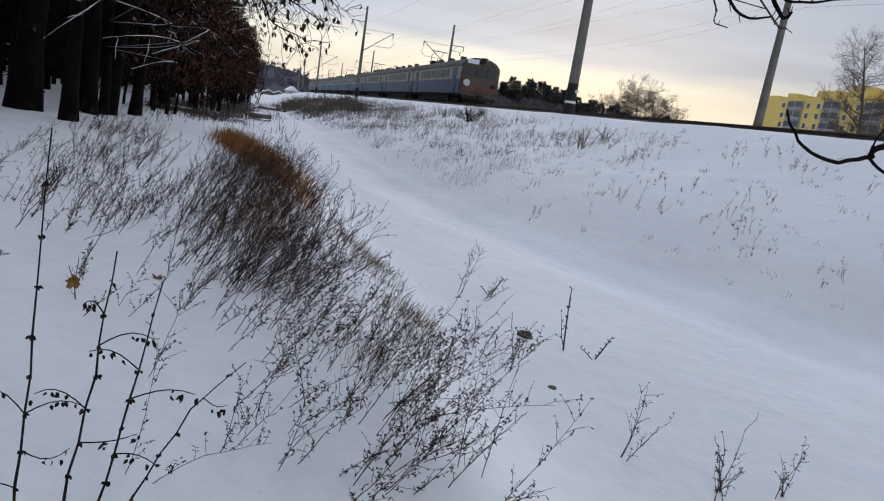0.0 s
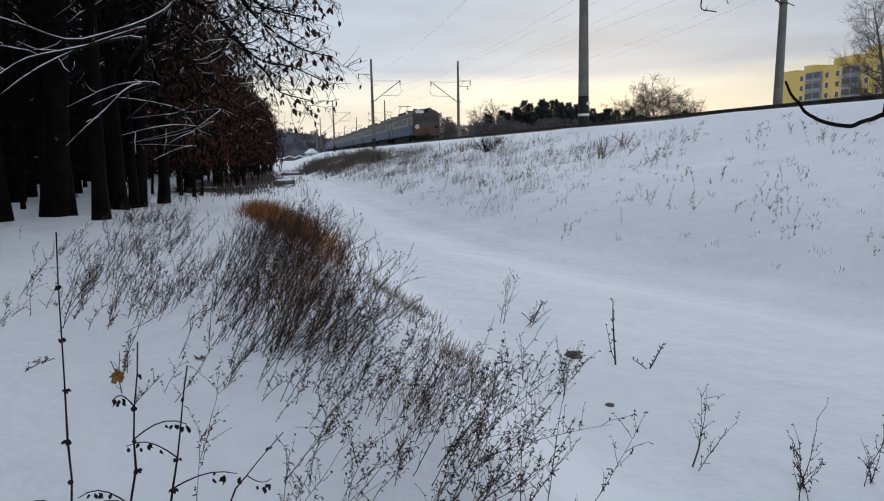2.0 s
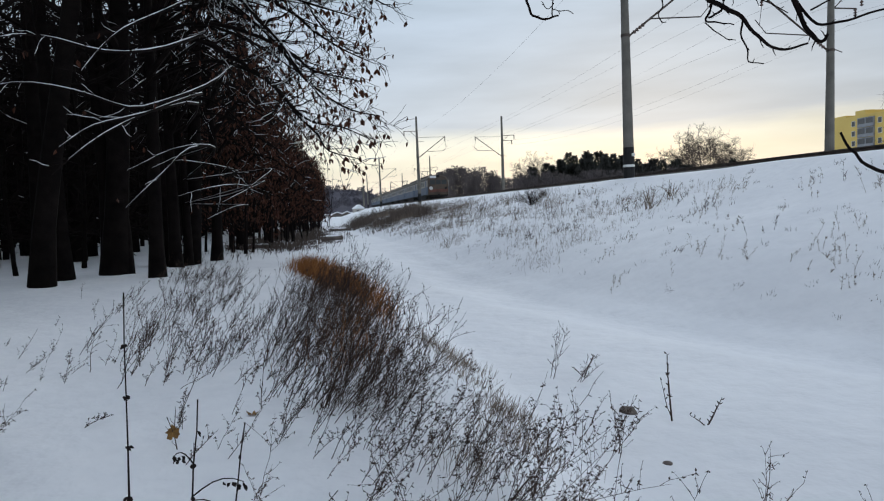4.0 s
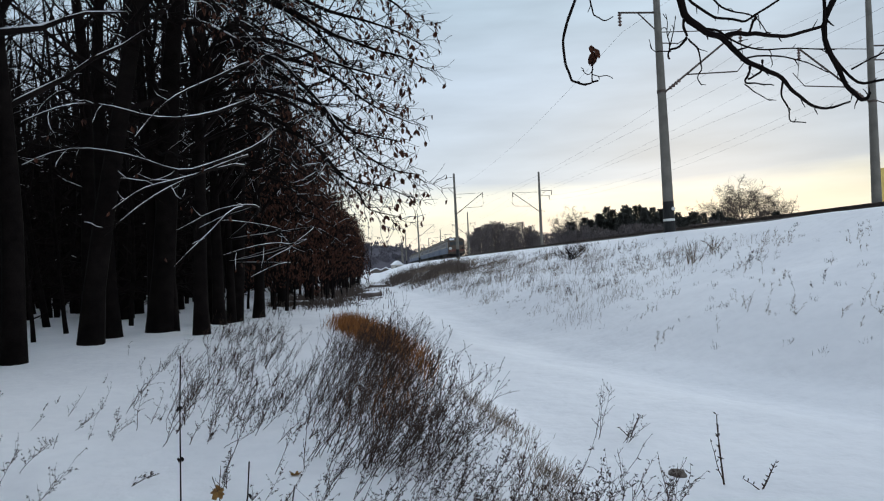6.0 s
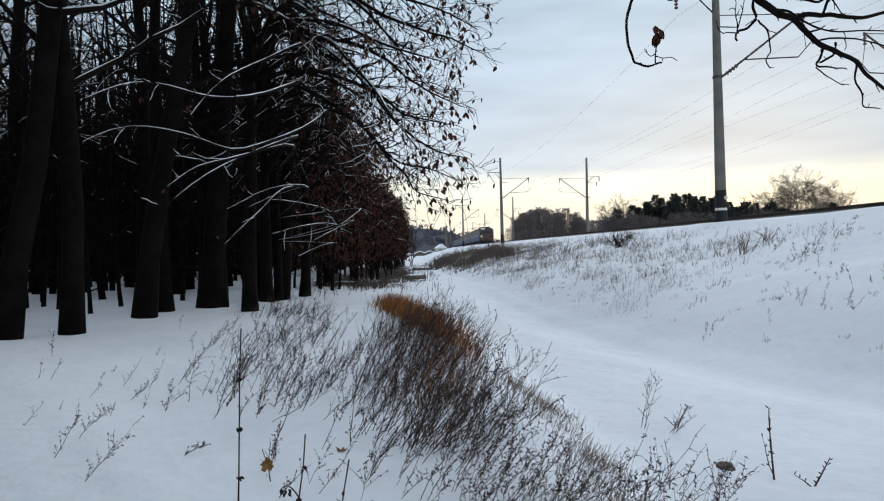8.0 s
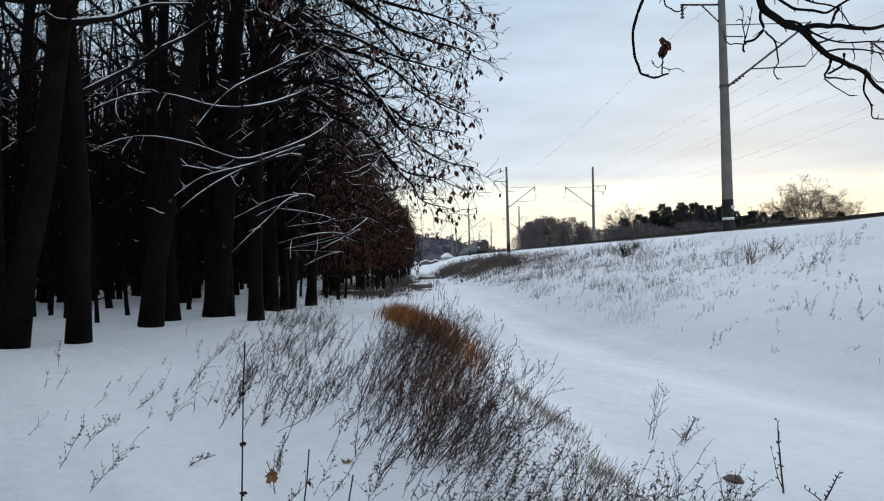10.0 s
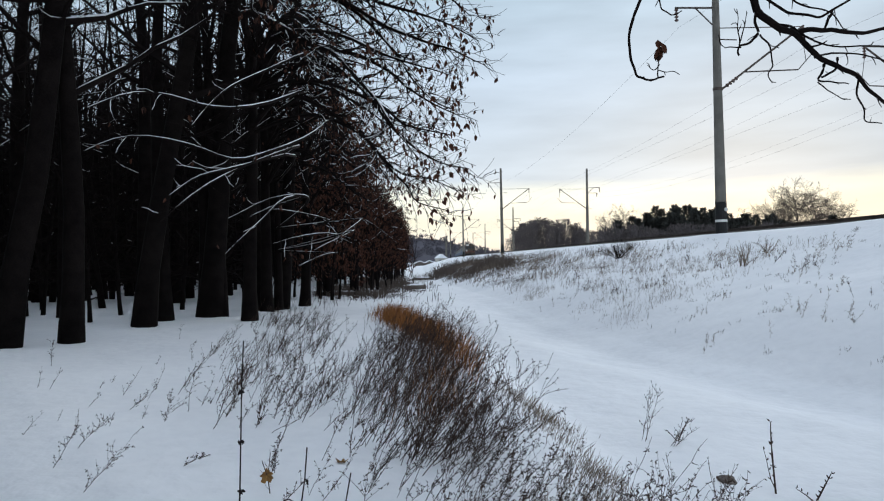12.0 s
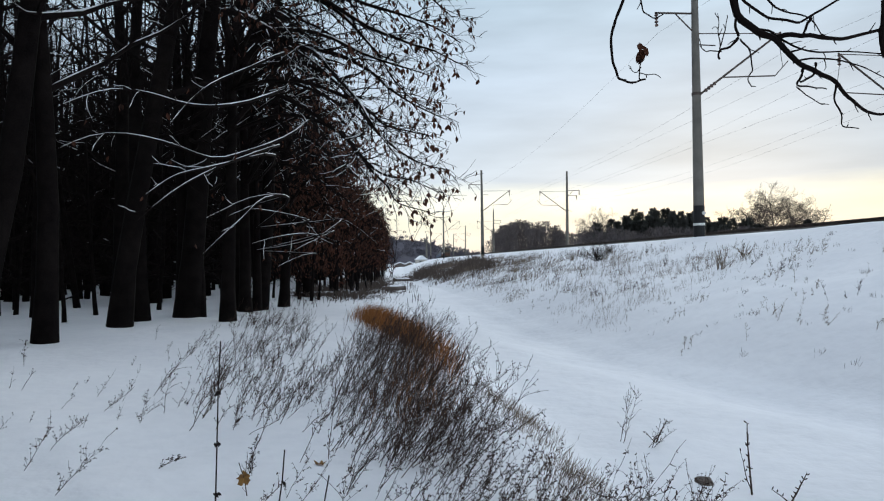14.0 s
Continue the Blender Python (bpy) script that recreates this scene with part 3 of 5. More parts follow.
pines = [pine(20 + k, 9.5 + k * 0.7) for k in range(4)]
for p in pines:
    p.matrix_basis = pose(40 + 3 * pines.index(p), 142, -0.3)
wood_mass("pine_undergrowth", [(rng.uniform(34, 90), rng.uniform(128, 137), 0.0, rng.uniform(5.0, 8.0), rng.uniform(1.2, 2.2)) for _ in range(170)], HAZY_FAR_TWIG, 15, "dark bare brush in front of the pines", twigs=150, leaf=0.28)
k = 0
for x in np.concatenate([np.arange(37, 90, 0.95), np.arange(37.5, 90, 1.25), np.arange(46, 66, 1.6)]):
    h = float(np.interp(x, [35, 43, 50, 58, 66, 86], [0.58, 0.78, 1.0, 1.0, 0.84, 0.74]))
    src = pines[k % 4]
    ob = copy_thing(src, pose(float(x) + rng.uniform(-0.6, 0.6), 138 + rng.uniform(-4, 8), 0.0, 0, 0, rng.uniform(0, 360)))
    ob.scale = [h * rng.uniform(0.82, 1.12)] * 3
    k += 1


# ---- bare trees ----
def wander(p, d, length, steps, rng, bend=0.25, lift=0.0):
    pts = [p.copy()]
    d = d.normalized()
    for _ in range(steps):
        d = (d + Vector((rng.gauss(0, bend), rng.gauss(0, bend), rng.gauss(0, bend) + lift))).normalized()
        p = p + d * (length / steps)
        pts.append(p.copy())
    return pts


def branch(wood, snow, leaves, pts, r0, r1, rng, level, twig_len, density, lift=0.05, sides=5, snowy=0.0, leafy=0.0, thin=0.0045):
    """One limb with its side twigs, drawn into wood; snow lies on its upper side, leaves hang from its twigs."""
    n = len(pts)
    radii = [r0 + (r1 - r0) * (i / (n - 1)) ** 0.8 for i in range(n)]
    wood.tube(pts, radii, sides, cap=False)
    if snowy and rng.random() < snowy:
        cap = []
        for i in range(n):
            cap.append(pts[i] + Vector((0, 0, radii[i] * 0.75 + 0.006)))
        i = 0
        while i < n - 1:
            j = min(n - 1, i + rng.randrange(2, 6))
            piece = list(range(i, j + 1))
            wide = [max(radii[q] * 0.58, 0.007) * rng.uniform(0.7, 1.15) for q in piece]
            wide[0] *= 0.35
            wide[-1] *= 0.35
            snow.tube([cap[q] for q in piece], wide, 4, cap=False)
            i = j + (1 if rng.random() < 0.25 else 0)
    if level <= 0:
        if leafy:
            for _ in range(4):
                if rng.random() < leafy:
                    q = pts[rng.randrange(n // 2, n)]
                    d = Vector((rng.uniform(-0.5, 0.5), rng.uniform(-0.5, 0.5), -1)).normalized()
                    leaves.blade(q, d, d.cross(Vector((rng.uniform(-1, 1), rng.uniform(-1, 1), 0.1))).normalized(), rng.uniform(0.09, 0.16), rng.uniform(0.05, 0.08))
        return
    total = sum((pts[i + 1] - pts[i]).length for i in range(n - 1))
    count = max(1, int(total * density))
    for k in range(count):
        u = (0.18 + 0.82 * (k + rng.random()) / count) * (n - 1)
        i = min(int(u), n - 2)
        p = pts[i].lerp(pts[i + 1], u - i)
        along_d = (pts[i + 1] - pts[i]).normalized()
        sd = along_d.cross(Vector((rng.uniform(-1, 1), rng.uniform(-1, 1), rng.uniform(-1, 1)))).normalized()
        d = (along_d * rng.uniform(0.5, 1.0) + sd * rng.uniform(0.5, 1.0) + Vector((0, 0, lift))).normalized()
        ln = twig_len * rng.uniform(0.5, 1.2) * (1.1 - 0.5 * u / (n - 1))
        r = max(radii[i] * 0.5, thin)
        branch(wood, snow, leaves, wander(p, d, ln, 4 if level > 1 else 3, rng, 0.22, lift * 0.3), r, max(r * 0.3, thin * 0.6), rng, level - 1, twig_len * 0.5, density * 1.7, lift, max(3, sides - 1), snowy * (0.8 if snowy < 0.5 else 0.3), leafy, thin)


def bare_tree(name, seed, h, r, crown_from, spread, limbs, twig_len, mats, level=2, density=2.2, snowy=0.0, leafy=0.0, thin=0.006, lean=0.0, wob=0.035):
    rng = random.Random(seed)
    e = new(name)
    trunk, wood, snow, leaves = Shape(), Shape(), Shape(), Shape()
    pts = wander(Vector((0, 0, -0.3)), Vector((lean, rng.uniform(-0.04, 0.04), 1)), h + 0.3, 12, rng, wob, 0.05)
    radii = [r * (1.25 if i == 0 else 1.0) * (1 - 0.9 * (i / 12) ** 1.1) for i in range(13)]
    trunk.tube(pts, radii, 9)
    for k in range(limbs):
        u = (crown_from + (1 - crown_from) * (k + rng.random() * 0.9) / limbs) * 12
        i = min(int(u), 11)
        p = pts[i].lerp(pts[i + 1], u - i)
        a = k * 2.4 + rng.uniform(-0.5, 0.5)
        up = rng.uniform(0.1, 0.8)
        ln = spread * rng.uniform(0.6, 1.1) * (1.15 - 0.75 * u / 12)
        rr = max(radii[i] * 0.42, 0.015)
        branch(wood, snow, leaves, wander(p, Vector((math.cos(a), math.sin(a), up)), ln, 6, rng, 0.16, 0.05), rr, rr * 0.25, rng, level, twig_len, density, 0.06, 5, snowy, leafy, thin)
    part("trunk", trunk, mats[0], e, smooth=True)
    tagged(part("crown", wood, mats[1], e), kind="stuff")
    if snow.v:
        tagged(part("snow_cover", snow, BRANCH_SNOW, e, "thin snow lying on the limbs"), kind="stuff")
    if leaves.v:
        tagged(part("foliage", leaves, OAK_LEAF, e, "withered brown leaves"), kind="stuff")
    return e


# round bare trees beyond the pines
round_tree = tagged(bare_tree("bare_tree", 31, 17, 0.3, 0.14, 11.0, 38, 2.8, (GREY_TWIG, GREY_TWIG), 2, 2.3, thin=0.019), "broad bare tree with a rounded pale crown behind the railway", "tree", "far bare trees")
round_tree.matrix_basis = pose(88.5, 162, 0)
for x, y, sc, rz in ((95, 166, 0.97, 70), (102.5, 170, 0.86, 10), (83, 166, 0.86, 200), (50, 172, 0.74, 130), (46.5, 170, 0.66, 20), (54.5, 175, 0.64, 260), (78.5, 168, 0.66, 150)):
    copy_thing(round_tree, pose(x, y, 0, 0, 0, rz)).scale = [sc] * 3
# tall bare trees by the yellow house
tall_tree = tagged(bare_tree("tall_bare_tree", 33, 22, 0.42, 0.12, 9.0, 46, 2.8, (GREY_TWIG, GREY_TWIG), 2, 2.6, thin=0.013), "tall bare tree in front of the yellow apartment house", "tree", "bare trees by the yellow house")
tall_tree.matrix_basis = pose(83.8, 87.2, 0)
for x, y, sc, rz in ((93, 88, 0.95, 120), (100, 96, 1.05, 230), (90, 80, 0.8, 300)):
    copy_thing(tall_tree, pose(x, y, 0, 0, 0, rz)).scale = [sc] * 3

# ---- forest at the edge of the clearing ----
FOREST = [bare_tree("forest_tree", 40 + k, 17 + k, 0.2 + 0.025 * k, 0.27, 4.2, 20, 1.3, (SHADE_BARK, SHADE_TWIG), 2, 1.9, snowy=0.10, thin=0.008) for k in range(5)]
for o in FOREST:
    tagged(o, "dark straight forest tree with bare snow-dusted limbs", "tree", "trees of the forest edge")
THIN = [bare_tree("young_tree", 60 + k, 11 + 2 * k, 0.085 + 0.01 * k, 0.1, 2.4, 18, 0.9, (SHADE_BARK, SHADE_TWIG), 2, 1.6, snowy=0.08, thin=0.007, wob=0.05) for k in range(3)]
for o in THIN:
    tagged(o, "thin dark young tree in the forest", "tree", "young trees of the forest")
# trunks that stand in the first row: x, y, thickness; the first ones lean by these degrees
LEANS = {0: 7.5, 1: 2.0, 2: 4.2, 4: 3.0, 8: -3.0, 9: 2.0}
FRONT = [(-7.85, 13.5, 1.3), (-7.06, 14.44, 1.0), (-6.95, 17.84, 1.1), (-7.07, 19.63, 0.85), (-6.2, 20.77, 1.15), (-5.9, 20.9, 1.0), (-6.45, 21.2, 0.9), (-9.26, 22.03, 0.7), (-8.06, 23.92, 0.7), (-4.95, 24.9, 0.9),
         (-5.42, 24.12, 0.85), (-5.8, 23.67, 0.8), (-9.02, 19.47, 0.7), (-11.9, 22.5, 0.7), (-6.9, 25.0, 0.6), (-5.15, 25.6, 0.9), (-10.4, 17.2, 0.9), (-12.4, 17.0, 0.9), (-10.2, 14.2, 1.0)]
used = set()


def plant(kinds, x, y, sc, rz, k, lean=0.0):
    src = kinds[k % len(kinds)]
    m = pose(x, y, float(ground_z(x, y)) - 0.05, 0, lean, 0) @ pose(0, 0, 0, 0, 0, rz)
    if src.name in used:
        ob = copy_thing(src, m)
    else:
        used.add(src.name)
        ob = src
        ob.matrix_basis = m
    ob.scale = [sc] * 3


rng = random.Random(8)
for k, (x, y, sc) in enumerate(FRONT):
    plant(FOREST if sc > 0.75 else THIN, x, y, sc, rng.uniform(0, 360), k, LEANS.get(k, rng.uniform(-1.5, 2.0)))


def forest_edge(y):
    return float(np.interp(y, [8, 14, 18, 25, 40, 70, 120, 300], [-9.5, -8.0, -7.4, -5.6, -5.2, -4.2, -3.6, -3.0]))


k = 0
for y in np.arange(15, 92, 2.6):
    for j in range(11):
        x = forest_edge(float(y)) - 2.2 - j * 2.6 - rng.uniform(0, 2.2)
        if y < 26 and x > -9:
            continue
        if x < -1.0 * y - 6:
            continue
        plant(FOREST if rng.random() < 0.42 else THIN, x, float(y) + rng.uniform(-1.2, 1.2), rng.uniform(0.75, 1.1), rng.uniform(0, 360), k)
        k += 1
for y in np.arange(27, 190, 4.5):
    plant(FOREST if rng.random() < 0.5 else THIN, forest_edge(float(y)) - rng.uniform(0.2, 1.2), float(y), rng.uniform(0.5, 0.72) if y < 100 else 0.6, rng.uniform(0, 360), k)
    k += 1
# unseen trees to the left and behind the camera, added to shade the snow
for j in range(60):
    plant(FOREST, -8.8 - 16 * rng.random(), -16 + 28 * rng.random() if j % 3 else -30 * rng.random(), rng.uniform(0.9, 1.15), rng.uniform(0, 360), j)
for j in range(34):
    y = rng.uniform(-14, 7.0)
    plant(FOREST, -5.4 - 0.25 * max(y, 0) - 3.6 * rng.random(), y, rng.uniform(0.85, 1.15), rng.uniform(0, 360), j)
for j in range(16):
    plant(FOREST, -3.6 - 2.4 * rng.random(), rng.uniform(-15, -1.5), rng.uniform(0.9, 1.2), rng.uniform(0, 360), j)
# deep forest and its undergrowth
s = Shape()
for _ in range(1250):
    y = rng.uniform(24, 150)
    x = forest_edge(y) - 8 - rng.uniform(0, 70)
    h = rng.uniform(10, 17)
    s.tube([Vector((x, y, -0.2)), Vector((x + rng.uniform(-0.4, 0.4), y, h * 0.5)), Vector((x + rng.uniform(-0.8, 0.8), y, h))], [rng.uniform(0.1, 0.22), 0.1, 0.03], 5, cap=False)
tagged(part("deep_forest_trunks", s, SHADE_BARK), "dense dark trunks deep inside the forest", "forest", kind="stuff")
s = Shape()
for _ in range(52000):
    y = rng.uniform(25, 110)
    x = forest_edge(y) - 1.5 - 45 * rng.random() ** 1.2
    z = 1.0 + 9.0 * rng.random() ** 1.5
    p = Vector((x, y, z))
    d = Vector((rng.uniform(-1, 1), rng.uniform(-0.6, 0.6), rng.uniform(-0.4, 1))).normalized()
    ln = rng.uniform(0.7, 1.9)
    m = p + d * ln * 0.5 + Vector((rng.uniform(-0.15, 0.15), 0, rng.uniform(-0.1, 0.1)))
    s.tube([p, m, p + d * ln], [0.042, 0.032, 0.012], 3, cap=False)
for _ in range(9000):
    y = rng.uniform(22, 70)
    x = forest_edge(y) - 0.5 - 26 * rng.random() ** 1.2
    p = Vector((x, y, 6 + 11 * rng.random()))
    d = Vector((rng.uniform(-1, 1), rng.uniform(-0.6, 0.6), rng.uniform(-0.2, 1))).normalized()
    ln = rng.uniform(0.7, 1.9)
    m = p + d * ln * 0.5 + Vector((rng.uniform(-0.15, 0.15), 0, rng.uniform(-0.1, 0.1)))
    s.tube([p, m, p + d * ln], [0.018, 0.013, 0.006], 3, cap=False)
# unseen twigs out of view on the left, added to block sky light
for _ in range(16000):
    y = rng.uniform(-35, 22)
    p = Vector((-10.5 - max(0.0, (y - 12) * 0.3) - 20 * rng.random(), y, 0.8 + 12 * rng.random()))
    d = Vector((rng.uniform(-1, 1), rng.uniform(-1, 1), rng.uniform(-0.3, 1))).normalized()
    ln = rng.uniform(0.9, 2.2)
    s.tube([p, p + d * ln], [0.04, 0.012], 3, cap=False)
# a closer unseen batch, added to darken the snow on the left
for _ in range(15000):
    y = rng.uniform(-16, 6)
    p = Vector((-5.6 - 0.25 * max(y, 0) - 5 * rng.random(), y, 2.2 + 11 * rng.random()))
    d = Vector((rng.uniform(-1, 1), rng.uniform(-1, 1), rng.uniform(-0.3, 1))).normalized()
    s.tube([p, p + d * rng.uniform(0.8, 1.8)], [0.034, 0.012], 3, cap=False)
tagged(part("brushwood_and_shade_twigs", s, SHADE_TWIG), "dark tangled brushwood under the forest trees, with unseen twigs added for shade", "brushwood", kind="stuff")


# ---- oaks that lean out over the clearing ----
def oak(seed, foot, h, r, limbs, leafy, snowy, label, density=2.6, twig=1.0, bunches=()):
    """limbs: start height on the trunk, then the limb's bends relative to the foot, ending at its tip, with its thickness."""
    rng = random.Random(seed)
    e = new("oak_tree")
    trunk, wood, snow, leaves = Shape(), Shape(), Shape(), Shape()
    pts = wander(Vector((0, 0, -0.3)), Vector((0.02, 0, 1)), h + 0.3, 12, rng, 0.03, 0.05)
    trunk.tube(pts, [r * (1.3 if i == 0 else 1) * (1 - 0.85 * i / 12) for i in range(13)], 10)
    for z0, r0, bends in limbs:
        i = min(int(12 * (z0 + 0.3) / (h + 0.3)), 11)
        keys = [pts[i]] + [Vector(b) for b in bends]
        path = []
        for a, b in zip(keys[:-1], keys[1:]):
            for u in (0.0, 0.33, 0.66):
                path.append(a.lerp(b, u) + Vector([rng.gauss(0, 0.035) for _ in range(3)]))
        path.append(keys[-1])
        # round the bends off
        for _ in range(2):
            path = [path[0]] + [(path[j - 1] + path[j] * 2 + path[j + 1]) / 4 for j in range(1, len(path) - 1)] + [path[-1]]
        branch(wood, snow, leaves, path, r0, 0.008, rng, 2, twig, density, -0.02, 6, snowy, leafy, 0.0055)
    # leaves that still hang in bunches near the tips of the limbs
    for _, _, bends in bunches:
        tip, back = Vector(bends[-1]) - Vector((foot[0], foot[1], 0)), Vector(bends[-3]) - Vector((foot[0], foot[1], 0))
        for _ in range(9):
            q = tip.lerp(back, 1.1 * rng.random() ** 1.5) + Vector((rng.gauss(0, 0.14), rng.gauss(0, 0.2), rng.uniform(-0.3, 0.05)))
            wood.tube([q + Vector((rng.uniform(-0.2, -0.05), 0.05, rng.uniform(0.1, 0.3))), q], [0.005, 0.003], 3, cap=False)
            for _ in range(rng.randrange(1, 5)):
                d = Vector((rng.uniform(-0.6, 0.6), rng.uniform(-0.5, 0.5), -1)).normalized()
                leaves.blade(q, d, d.cross(Vector((rng.uniform(-1, 1), rng.uniform(-1, 1), 0.1))).normalized(), rng.uniform(0.09, 0.17), rng.uniform(0.045, 0.085))
    part("trunk", trunk, SHADE_BARK, e, smooth=True)
    tagged(part("crown", wood, SHADE_TWIG, e), kind="stuff")
    if snow.v:
        tagged(part("snow_cover", snow, BRANCH_SNOW, e, "snow lying along the upper side of the limbs"), kind="stuff")
    if leaves.v:
        tagged(part("foliage", leaves, OAK_LEAF, e, "withered brown oak leaves still hanging"), kind="stuff")
    e.matrix_basis = pose(foot[0], foot[1], float(ground_z(foot[0], foot[1])))
    return tagged(e, label, "oak tree", "oaks leaning over the clearing")


def drooping(seed, n, foot, z_lo, z_hi, tips):
    """Limbs that rise from the trunk, arch over and droop towards the clearing. tips: ranges of the tips' places."""
    g = random.Random(seed)
    rows = []
    for k in range(n):
        z0 = z_lo + (z_hi - z_lo) * (k + 0.5) / n
        tx, ty = g.uniform(*tips[0]) - foot[0], g.uniform(*tips[1]) - foot[1]
        tz = tips[2][0] + (tips[2][1] - tips[2][0]) * min(1, (k + g.random()) / n)
        top = max(z0, tz) + g.uniform(0.1, 0.9)
        rows.append((z0, g.uniform(0.05, 0.085), [(tx * 0.35, ty * 0.35, top), (tx * 0.72, ty * 0.72, top * 0.55 + tz * 0.45), (tx, ty, tz)]))
    return rows


REACH = [
    (8.2, 0.12, [(-4.50, 17.60, 7.95), (-3.28, 17.00, 7.18), (-2.41, 16.60, 6.64), (-1.75, 16.00, 6.16), (-1.20, 15.40, 5.41), (-0.76, 15.00, 4.82), (-0.49, 14.70, 4.25), (0.01, 14.40, 3.59)]),
    (7.4, 0.085, [(-3.3, 17.2, 7.2), (-2.41, 16.60, 6.64), (-1.31, 16.00, 6.20), (-0.65, 15.40, 5.65), (-0.27, 15.00, 5.24), (0.26, 14.60, 4.77), (0.90, 14.20, 4.41)]),
    (9.2, 0.09, [(-3.64, 17.50, 8.68), (-2.25, 17.00, 8.06), (-1.29, 16.00, 7.29), (-0.63, 15.40, 6.61), (0.16, 14.80, 6.19), (0.67, 14.40, 5.85), (1.33, 14.00, 5.42)]),
    (9.0, 0.075, [(-3.4, 17.8, 8.6), (-2.25, 17.00, 8.06), (-1.25, 16.20, 7.21), (-0.64, 15.40, 6.21), (-0.27, 15.00, 5.61), (0.06, 14.60, 5.06), (0.59, 14.20, 4.59)]),
    (5.9, 0.075, [(-3.4, 17.6, 5.9), (-2.49, 17.00, 5.33), (-1.36, 16.40, 4.54), (-0.82, 15.80, 3.79), (-0.40, 15.20, 3.40), (0.20, 14.60, 3.24), (0.75, 14.00, 2.90)]),
    (9.8, 0.075, [(-2.45, 17.00, 8.75), (-1.04, 16.00, 7.45), (-0.25, 15.20, 6.98), (0.46, 14.60, 6.55), (1.22, 14.00, 5.90)]),
    (6.4, 0.06, [(-2.6, 16.6, 6.0), (-0.77, 15.20, 4.87), (-0.40, 15.00, 4.50), (0.01, 14.60, 4.26), (0.65, 14.00, 4.01)]),
    (5.4, 0.06, [(-2.6, 17.4, 5.3), (-1.36, 16.40, 4.54), (-0.68, 15.60, 3.64), (-0.28, 15.00, 3.13), (-0.09, 14.60, 2.68), (0.56, 14.20, 2.53)]),
    (10.6, 0.075, [(-2.99, 17.00, 8.89), (-1.28, 16.00, 8.33), (0.0, 15.00, 7.54), (0.69, 14.40, 6.95), (1.06, 14.00, 6.41)]),
    (6.8, 0.06, [(-2.6, 17.0, 6.6), (-1.31, 16.00, 5.62), (-0.63, 15.20, 4.44), (-0.11, 14.80, 3.88), (0.41, 14.30, 3.46), (0.98, 14.00, 3.35)]),
    (7.8, 0.07, [(-3.28, 17.00, 7.18), (-1.81, 16.00, 6.78), (-0.76, 15.30, 6.06), (-0.03, 14.80, 5.67), (0.66, 14.20, 5.27)])]
oak(71, (-4.6, 19.0), 13, 0.2, [(z0, r, [(x + 4.6, y - 19.0, z) for x, y, z in bends]) for z0, r, bends in REACH]
    + drooping(2, 14, (-4.6, 19.0), 6.0, 12.5, ((-2.8, -0.4), (12.8, 17.0), (4.6, 10.0))),
    0.09, 0.22, "oak with long limbs drooping over the clearing, nearly bare", 3.6, 1.1, REACH)
oak(76, (-5.0, 23.0), 13, 0.2, drooping(6, 34, (-5.0, 23.0), 4.6, 12.8, ((-4.6, -0.9), (18.5, 24.0), (3.4, 10.8))), 0.05, 0.14, "dense dark oak with tangled bare limbs at the forest edge", 3.6, 1.0)
oak(72, (-4.3, 26.0), 11, 0.2, drooping(3, 14, (-4.3, 26.0), 2.4, 8.0, ((-2.6, -0.7), (22.5, 26.0), (1.6, 6.2))), 0.8, 0.12, "oak densely hung with rust-brown withered leaves", 3.4, 1.0)
oak(74, (-4.4, 33.0), 11, 0.2, drooping(4, 16, (-4.4, 33.0), 1.6, 8.5, ((-2.8, -1.0), (29.0, 33.5), (1.2, 6.4))), 0.9, 0.1, "oak densely hung with dark brown withered leaves", 3.0, 1.1)
oak(75, (-4.2, 44.0), 11, 0.2, drooping(5, 16, (-4.2, 44.0), 1.4, 9.0, ((-2.6, -0.6), (39.0, 45.0), (1.0, 6.5))), 0.95, 0.0, "oak densely hung with dark brown withered leaves", 2.6, 1.2)
spots = []
for _ in range(46):
    y = rng.uniform(28, 78)
    spots.append((float(np.interp(y, [28, 40, 60, 78], [-3.7, -3.3, -2.9, -2.6])) + rng.uniform(-1.6, 1.0), y, 0.5, rng.uniform(4.0, 6.0), rng.uniform(0.9, 1.5)))
wood_mass("brown_thicket", spots, OAK_LEAF, 16, "brown-leaved young oak thicket at the forest edge", twigs=520, leaf=0.085, category="thicket", trunks=False)
wood_mass("brown_thicket", spots, SHADE_TWIG, 17, "dark twiggy young oaks at the forest edge", twigs=330, leaf=0.11, category="thicket")
for j, (x, y, z, h, r) in enumerate(spots[:34]):
    plant(THIN, x + rng.uniform(0.0, 0.9), y, rng.uniform(0.34, 0.55), rng.uniform(0, 360), j)
